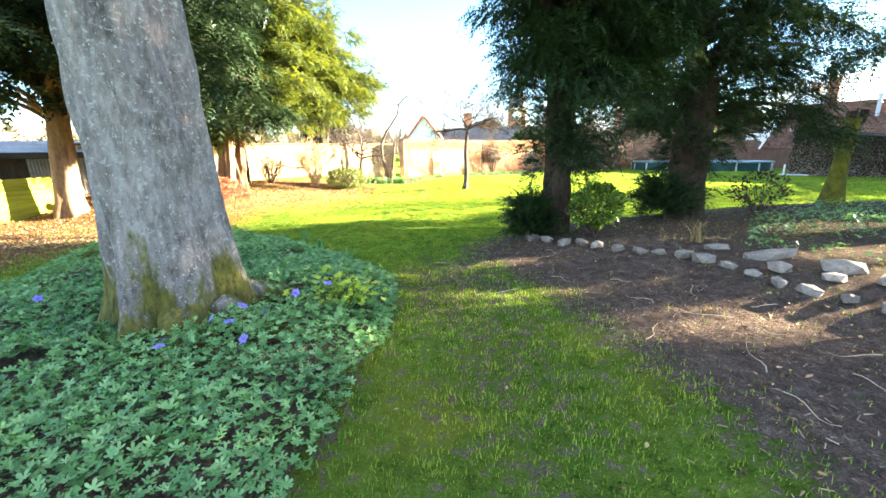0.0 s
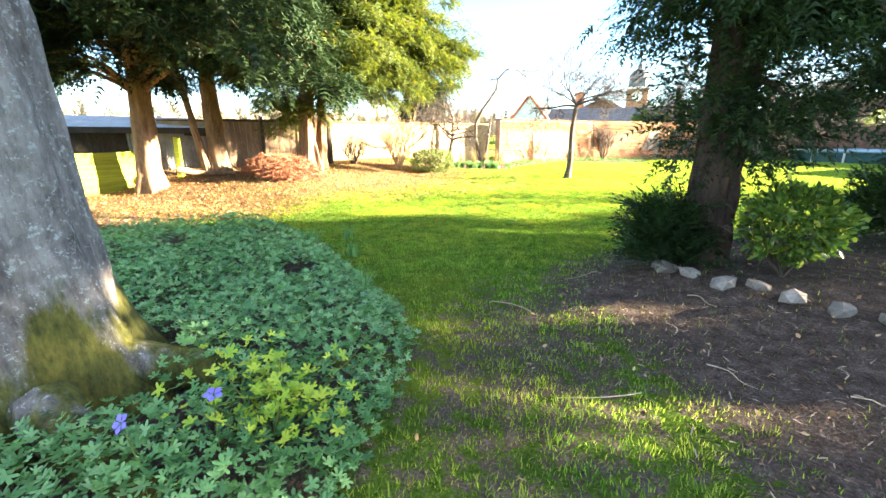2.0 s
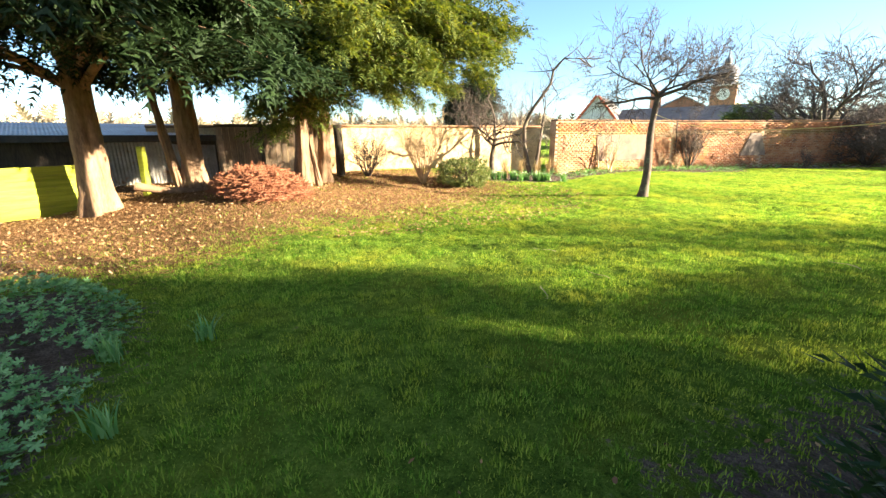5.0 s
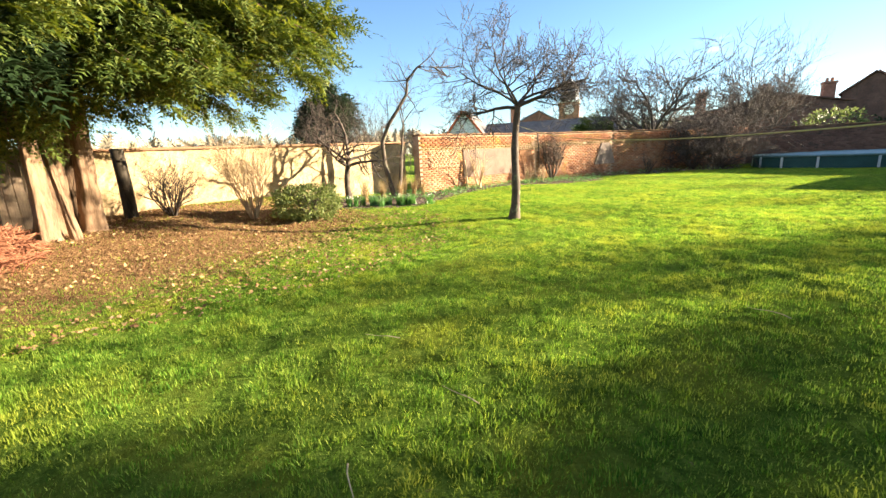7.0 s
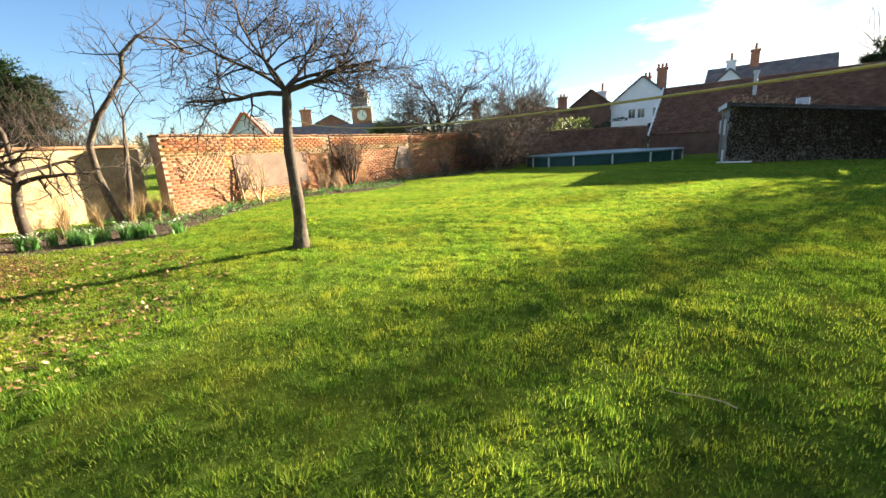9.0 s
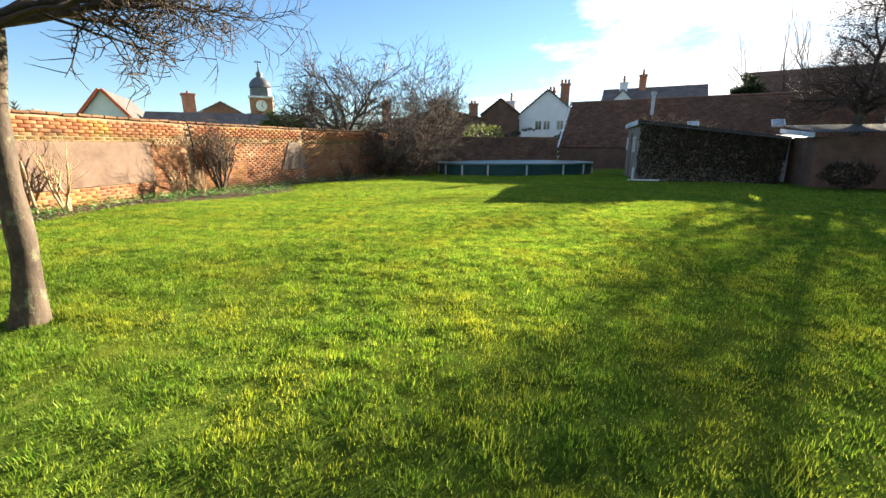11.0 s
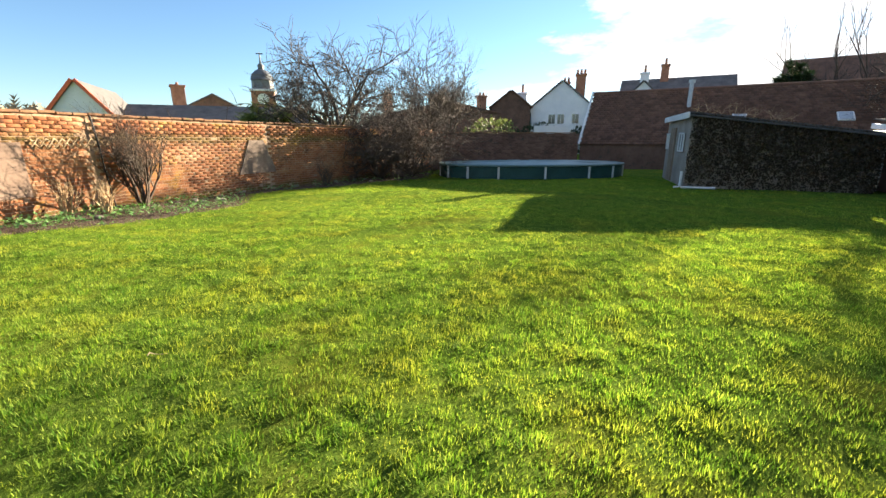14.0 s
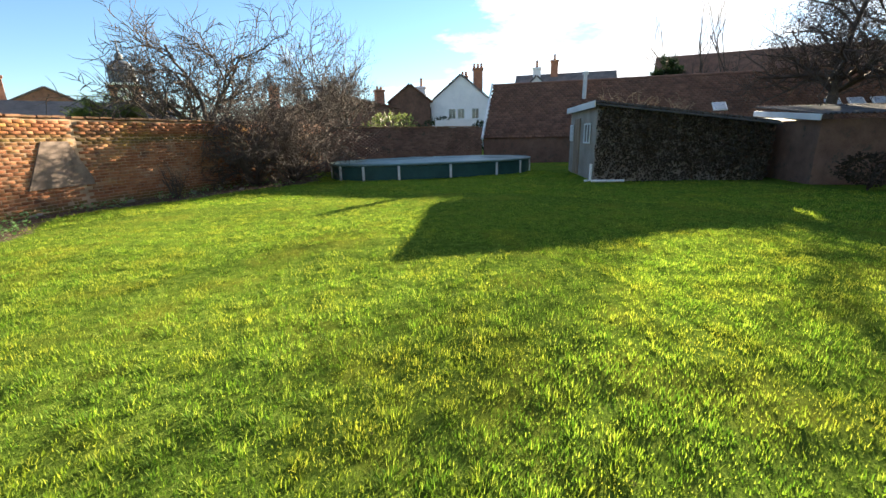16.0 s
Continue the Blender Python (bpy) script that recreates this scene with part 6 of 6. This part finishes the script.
def back_shrubs():
    ball_shrub("evergreen_shrub", 30.5, 47.0, 2.6, 3.2, M_DARKCON, "dark evergreen shrub before the white house", 211, 1800, 0.22)
    ball_shrub("evergreen_shrub", 34.5, 45.0, 2.2, 2.8, M_DARKCON, "dark evergreen shrub before the white house", 212, 1600, 0.22)
    ball_shrub("evergreen_shrub", 22.0, 42.5, 2.4, 3.4, M_SHRUBG, "olive-green shrub behind the back wall", 213, 1700, 0.2)
    b = thing("garden_bench_roof", "white boarded lean-to behind the wall", "outbuilding")
    part("boards", box("boards", 3.0, 0.3, 0.8, M_HOUSEWHITE, 0.02), b, m=pose(27.0, 41.0, 1.9, 0, 0, -40))
    part("base", box("base", 3.0, 0.3, 1.9, M_DARKBRICK, 0.02), b, m=pose(27.0, 41.0, 0, 0, 0, -40))
    conifer("far_conifer", [(38.6, 29.6, 0, 0, 4.0, 0.2)], [((38.6, 29.6, 4.6), (1.5, 1.5, 3.4), 42)], 214, "narrow dark conifer beyond the barn roof", M_DARKCON, 8, 0.36, low=-0.95)
    for i in range(3):
        bare_tree("far_tree", 39.6 + 0.8 * i, 28.4 - 1.3 * i, 8.6, 0.14, 215 + i, "thin upright leafless tree beyond the barn", 3, 2.4, 0.4, 0.45, 5, (0, 0), 6, 0.35, flat=2.2, z=0)
    rng = rng_of(233)
    # Twig sprays thicken the crowns; the farther tree is added to shade the lawn.
    for x, y, crown, radii, n, size in ((23.6, 17.7, 2.3, (1.7, 1.5, 2.8), 105, 0.40), (30.0, 15.0, 4.4, (4.6, 4.4, 3.9), 190, 0.50)):
        tree = bare_tree("twiggy_tree", x, y, 7.6 if x < 25 else 9.6, 0.22, 219, "tall dense twiggy tree behind the outhouse, thickened to shade the lawn", 4, crown, 0.8, 0.08, 6, (0, 0), 10, 0.40, flat=0.8, z=0, sides=3, rmin=0.006, group="trees behind the outhouse")
        c = crown_points((x, y + 0.2, 5.3 if x < 25 else 6.3), radii, n, rng, 0.1, -0.9)
        part("twig_cover", clump_leaves("twig_cover", c, 12, (0.3, 0.3, 0.3), size, M_TWIG, spray_shape(4, 1.0, 0.3, 0.2, 0.07), rng, -0.2), tree)



back_shrubs()


def far_woods():
    """Bare hazy woodland on the horizon."""
    rng = rng_of(221)
    n = 9000
    a = rng.uniform(0, 2 * math.pi, n)
    r = rng.uniform(150, 260, n)
    hgt = 7 + 4 * np.array([noise.noise(Vector((math.cos(q) * 5, math.sin(q) * 5, 0))) for q in a])
    z = hgt * rng.uniform(0, 1, n) ** 0.7
    sv, sf = spray_shape(5, 1.0, 0.5, 0.1, 0.3)
    p = np.stack([r * np.cos(a), 15 + r * np.sin(a), z], -1)
    w = rng.normal(0, 0.5, (n, 3))
    w[:, 2] += 0.8
    solo("far_woodland", scatter("far_woodland", sv, sf, p, turns_along(w, rng), rng.uniform(3, 6, n), M_FARWOOD), "hazy brown winter woodland on the horizon", "woodland", kind="stuff")


far_woods()


# ---- things on the brick wall ----
def trellis(s, z, w, h, label, taper=0.0):
    m = on_wall(s, z, 0.05)
    t = thing("trellis", label, "trellis", "wall trellises")
    k = 9 if h > 0.3 else 12
    for d in (-1, 1):
        for i in range(k):
            x0 = w * i / (k - 1)
            run = h * 0.8
            x1 = x0 + d * run
            a, b = (x0, 0.0), (x1, h)
            if not -0.02 <= x1 <= w + 0.02:
                f = (w - x0) / (x1 - x0) if x1 > w else (0 - x0) / (x1 - x0)
                b = (x0 + (x1 - x0) * f, h * f)
            ln = math.hypot(b[0] - a[0], b[1] - a[1])
            if ln < 0.05:
                continue
            part("slat", box("slat", ln, 0.012, 0.026, M_PALETWIG, 0, (ln / 2, 0, 0)), t, m=m @ pose(a[0], -0.012 * (d > 0), a[1], 0, -math.degrees(math.atan2(b[1] - a[1], b[0] - a[0])), 0))


trellis(0.45, 0.95, 1.25, 0.60, "diamond trellis of pale wooden slats on the wall")
trellis(5.15, 1.42, 1.55, 0.17, "short strip of diamond trellis on the wall")


def wall_patches():
    m = on_wall(2.0, 0.52, 0.012)
    t = thing("wall_patch", "grey rendered patch on the brick wall", "render patch")
    part("render", box("render", 3.0, 0.03, 1.0, M_RENDER, 0.006, (1.5, 0, 0)), t, m=m)
    m = on_wall(10.75, 0.55, 0.012)
    part("slab", prism("slab", [(-0.75, 0), (0.75, 0), (0.28, 1.0), (-0.28, 1.0)], 0.03, M_PATCH), thing("wall_slab", "pale tapering rendered patch on the wall", "render patch"), m=m @ pose(0, -0.02, 0))
    p = on_wall(6.33, 0.0, 0.06)
    solo("wall_cable", tubes("wall_cable", [([p @ Vector((0, 0, 2.06)), p @ Vector((0.06, 0, 1.5)), p @ Vector((0.10, 0, 0.8)), p @ Vector((0.16, 0, 0.1))], [0.022, 0.02, 0.018, 0.015])], M_BLACK, 6), "thin black cable hanging down the wall", "cable")


wall_patches()


def washing_line():
    """A yellow rope from the fruit tree to the nearest yew, sagging a little."""
    a, b = np.array([-0.9, 14.9, 1.94]), np.array([1.15, 5.2, 1.67])
    pts = [a + (b - a) * s - np.array([0, 0, 0.305 * 4 * s * (1 - s)]) for s in np.linspace(0, 1, 24)]
    solo("washing_line", tubes("washing_line", [(pts, np.full(24, 0.004))], M_CABLE, 6), "yellow washing line tied to the fruit tree", "rope")


washing_line()


# ---- loose sticks, leaves ----
def sticks():
    rng = rng_of(231)
    spots = [(0.3, 3.0), (0.9, 2.4), (1.3, 2.0), (0.7, 1.6), (1.2, 1.2), (1.6, 1.7), (0.1, 3.6), (-0.4, 2.6), (1.7, 0.9), (0.4, 4.1), (-0.5, 4.6), (0.9, 3.2), (1.9, 2.2), (-1.0, 3.6), (-1.96, 8.95), (-1.2, 8.2), (1.8, 8.6), (1.2, 9.7), (1.7, 16.6), (-1.6, 7.4), (0.9, 2.9), (1.5, 2.6), (1.1, 0.6), (1.9, 1.3)]
    for x, y in spots:
        ln, a = rng.uniform(0.14, 0.5), rng.uniform(0, 6.28)
        pts = [(x + math.cos(a) * ln * (s - 0.5) + 0.03 * math.sin(5 * s + x), y + math.sin(a) * ln * (s - 0.5) + 0.03 * math.cos(4 * s + y), gz(x, y) + 0.022 + 0.012 * math.sin(6 * s)) for s in np.linspace(0, 1, 7)]
        solo("dry_stick", tubes("dry_stick", [(pts, np.linspace(0.0045, 0.002, 7))], M_STRAW, 5), "thin dry pale stick lying on the ground", "stick", "fallen sticks")


sticks()


def litter():
    rng = rng_of(241)
    curl = (np.array([(0, 0, 0), (0.3, -0.28, 0.10), (0.75, -0.2, 0.05), (1.0, 0, 0.15), (0.75, 0.2, 0.08), (0.3, 0.28, 0.12)]), np.array([(0, 1, 2), (0, 2, 3), (0, 3, 4), (0, 4, 5)]))
    p = sample_poly(LITTER, 17000, rng, lambda x, y: np.clip(near_poly(x, y, LITTER, 2.6) * 1.3 - 0.45, 0, 1))
    q = sample_poly([(-5.2, 8), (-2.6, 11), (-1.6, 13.5), (-3.2, 16), (-5, 15)], 3600, rng)
    s = sample_poly([(-2, -1.5), (10, -1.5), (9, 5), (2, 7), (-2, 5)], 2200, rng, lambda x, y: 0.25 + 0.75 * near_poly(x, y, SOIL, 1.0))
    p = np.concatenate([p, q, s])
    z = ground_z(p[:, 0], p[:, 1]) + rng.uniform(0.006, 0.03, len(p))
    solo("leaf_litter", scatter("litter", *curl, np.column_stack([p, z]), flat_turns(len(p), rng, 0.45), np.where(p[:, 0] > -2.2, rng.uniform(0.015, 0.045, len(p)), rng.uniform(0.025, 0.062, len(p))), M_LITTER), "fallen brown leaves over the ground", "leaf litter", kind="stuff")
    # shredded bark and twigs on the bare soil
    n = 9000
    p = sample_poly([(0.6, -1.5), (0.3, 1.4), (-0.8, 3.6), (-0.4, 5.4), (0.4, 4.7), (1.8, 3.5), (2.4, 2.4), (3.4, 0.9), (6, -1.5)], n, rng)
    z = ground_z(p[:, 0], p[:, 1]) + 0.008
    chip = (np.array([(-0.5, -0.07, 0), (0.5, -0.05, 0.03), (0.5, 0.06, 0.02), (-0.5, 0.06, 0.05)]), np.array([(0, 1, 2), (0, 2, 3)]))
    solo("bark_chips", scatter("chips", *chip, np.column_stack([p, z]), flat_turns(n, rng, 0.3), rng.uniform(0.012, 0.055, n), M_CHIPS), "shredded bark and twigs on bare soil", "mulch", kind="stuff")


M_CHIPS = leafy("bark_chip", [(0.0, (0.04, 0.022, 0.016)), (0.6, (0.15, 0.085, 0.06)), (1.0, (0.38, 0.28, 0.20))], 0.9, 0.0)
litter()


# ---- grass ----
def tussocks(x, y, cell=0.20):
    """How deep each place lies in a chance tussock (0 to 1), and the bearing from its middle."""
    dome, away = np.zeros(len(x)), np.zeros(len(x))
    ix, iy = np.floor(x / cell), np.floor(y / cell)
    for dx in (-1, 0, 1):
        for dy in (-1, 0, 1):
            cx, cy = ix + dx, iy + dy
            h = [np.modf(np.abs(np.sin(cx * u + cy * v) * 43758.5453))[0] for u, v in ((127.1, 311.7), (269.5, 183.3), (419.2, 371.9))]
            px, py = (cx + h[0]) * cell, (cy + h[1]) * cell
            v = (1 - np.hypot(x - px, y - py) / (0.06 + 0.10 * h[2])) * (0.55 + 0.45 * h[2])
            better = v > dome
            dome, away = np.where(better, v, dome), np.where(better, np.arctan2(y - py, x - px), away)
    return np.clip(dome * 1.5, 0, 1), away


def grass():
    rng = rng_of(251)
    blade = np.array([(-0.5, 0, 0), (0.5, 0, 0), (-0.38, 0.18, 0.5), (0.38, 0.18, 0.5), (0.0, 0.55, 0.95)])
    bf = np.array([(0, 1, 3), (0, 3, 2), (2, 3, 4)])
    route = np.array([(-0.7, -1.4), (-0.6, 1), (-0.8, 3), (-0.8, 5), (-0.85, 6.5), (-0.5, 8.5), (0.4, 10.5), (1.6, 12.3), (2.6, 13.7), (3.7, 15), (4.6, 16.6), (5.4, 18)])

    def dist(p):
        best = np.full(len(p), 1e9)
        for a, b in zip(route, route[1:]):
            ab = b - a
            t = np.clip(((p - a) @ ab) / (ab @ ab), 0, 1)
            best = np.minimum(best, np.hypot(*(p - a - t[:, None] * ab).T))
        return best
    for name, lim, n, size, wide in (("near", 2.8, 330000, 0.042, 0.0056), ("mid", 8.0, 640000, 0.044, 0.0070), ("far", 18.0, 330000, 0.045, 0.013)):
        if name == "far":
            p = np.column_stack([rng.uniform(-9, 18, n * 4), rng.uniform(-3, 31, n * 4)])
        else:
            k = rng.integers(0, len(route) - 1, n * 3)
            f = rng.uniform(0, 1, n * 3)[:, None]
            ang, rad = rng.uniform(0, 6.2832, n * 3), lim * np.sqrt(rng.uniform(0, 1, n * 3))
            p = route[k] * (1 - f) + route[k + 1] * f + np.column_stack([rad * np.cos(ang), rad * np.sin(ang)])
        d = dist(p)
        inner = {"near": -1, "mid": 2.6, "far": 7.6}[name]
        p = p[(d < lim) & (d > inner)]
        bare = np.maximum.reduce([near_poly(p[:, 0], p[:, 1], SOIL, 0.9), near_poly(p[:, 0], p[:, 1], BED, 0.4), near_poly(p[:, 0], p[:, 1], GERANIUM, 0.5), 0.92 * near_poly(p[:, 0], p[:, 1], LITTER, 2.2)])
        bare = np.maximum(bare, 0.5 * np.exp(-(((p[:, 0] + 0.9) / 0.9) ** 2 + ((p[:, 1] - 3.3) / 1.5) ** 2)))
        bare = np.maximum(bare, 0.2 * np.exp(-(((p[:, 0] + 0.5) / 1.0) ** 2 + ((p[:, 1] - 0.8) / 1.8) ** 2)))
        keep = rng.uniform(0, 1, len(p)) > bare * 0.975
        # tussocks: dense and tall at their middle, thin and low between
        dome, away = tussocks(p[:, 0], p[:, 1])
        keep &= rng.uniform(0, 1, len(p)) < 0.62 + 0.4 * dome
        dome, away = dome[keep][:n], away[keep][:n]
        p = p[keep][:n]
        if not len(p):
            continue
        z = ground_z(p[:, 0], p[:, 1]) - 0.004
        if name != "near":
            blade, bf = blade[[0, 1, -1]], np.array([(0, 1, 2)])
        a = np.where(rng.uniform(0, 1, len(p)) < 0.6, away - math.pi / 2 + rng.normal(0, 0.7, len(p)), rng.uniform(0, 2 * math.pi, len(p)))
        ln = size * rng.uniform(0.55, 1.2, len(p)) * (0.72 + 0.62 * dome)
        w = np.full(len(p), wide) * rng.uniform(0.7, 1.3, len(p))
        lean = rng.uniform(0.2, 1.3, len(p))
        c, s = np.cos(a), np.sin(a)
        x, y, h = blade[:, 0], blade[:, 1], blade[:, 2]
        bx = x[None] * w[:, None]
        by = y[None] * (ln * lean)[:, None]
        bz = h[None] * (ln * (1.1 - 0.35 * lean))[:, None]
        V = np.stack([p[:, :1] + c[:, None] * bx - s[:, None] * by, p[:, 1:] + s[:, None] * bx + c[:, None] * by, z[:, None] + bz], -1).reshape(-1, 3)
        F = (bf[None] + (np.arange(len(p)) * len(blade))[:, None, None]).reshape(-1, 3)
        solo("lawn_grass", mesh_from("grass_" + name, V, F, M_BLADE), "short green lawn grass blades", "grass", kind="stuff")


grass()


# ---- the bonded walls, last ----
red = brick_wall("wall_north", WALL, -0.02, WALL_TOP, M_BRICK, "old red brick garden wall with mossy ledge", parts_in=(4.2, 8.4, 1.5), ledge=(1.66,))
coping(WALL, WALL_TOP + 0.01, M_COPING, red)
back = brick_wall("wall_east", east_wall_line, -0.02, 1.9, M_DARKBRICK, "dark brick back wall")
coping(east_wall_line, 1.91, M_COPING, back)
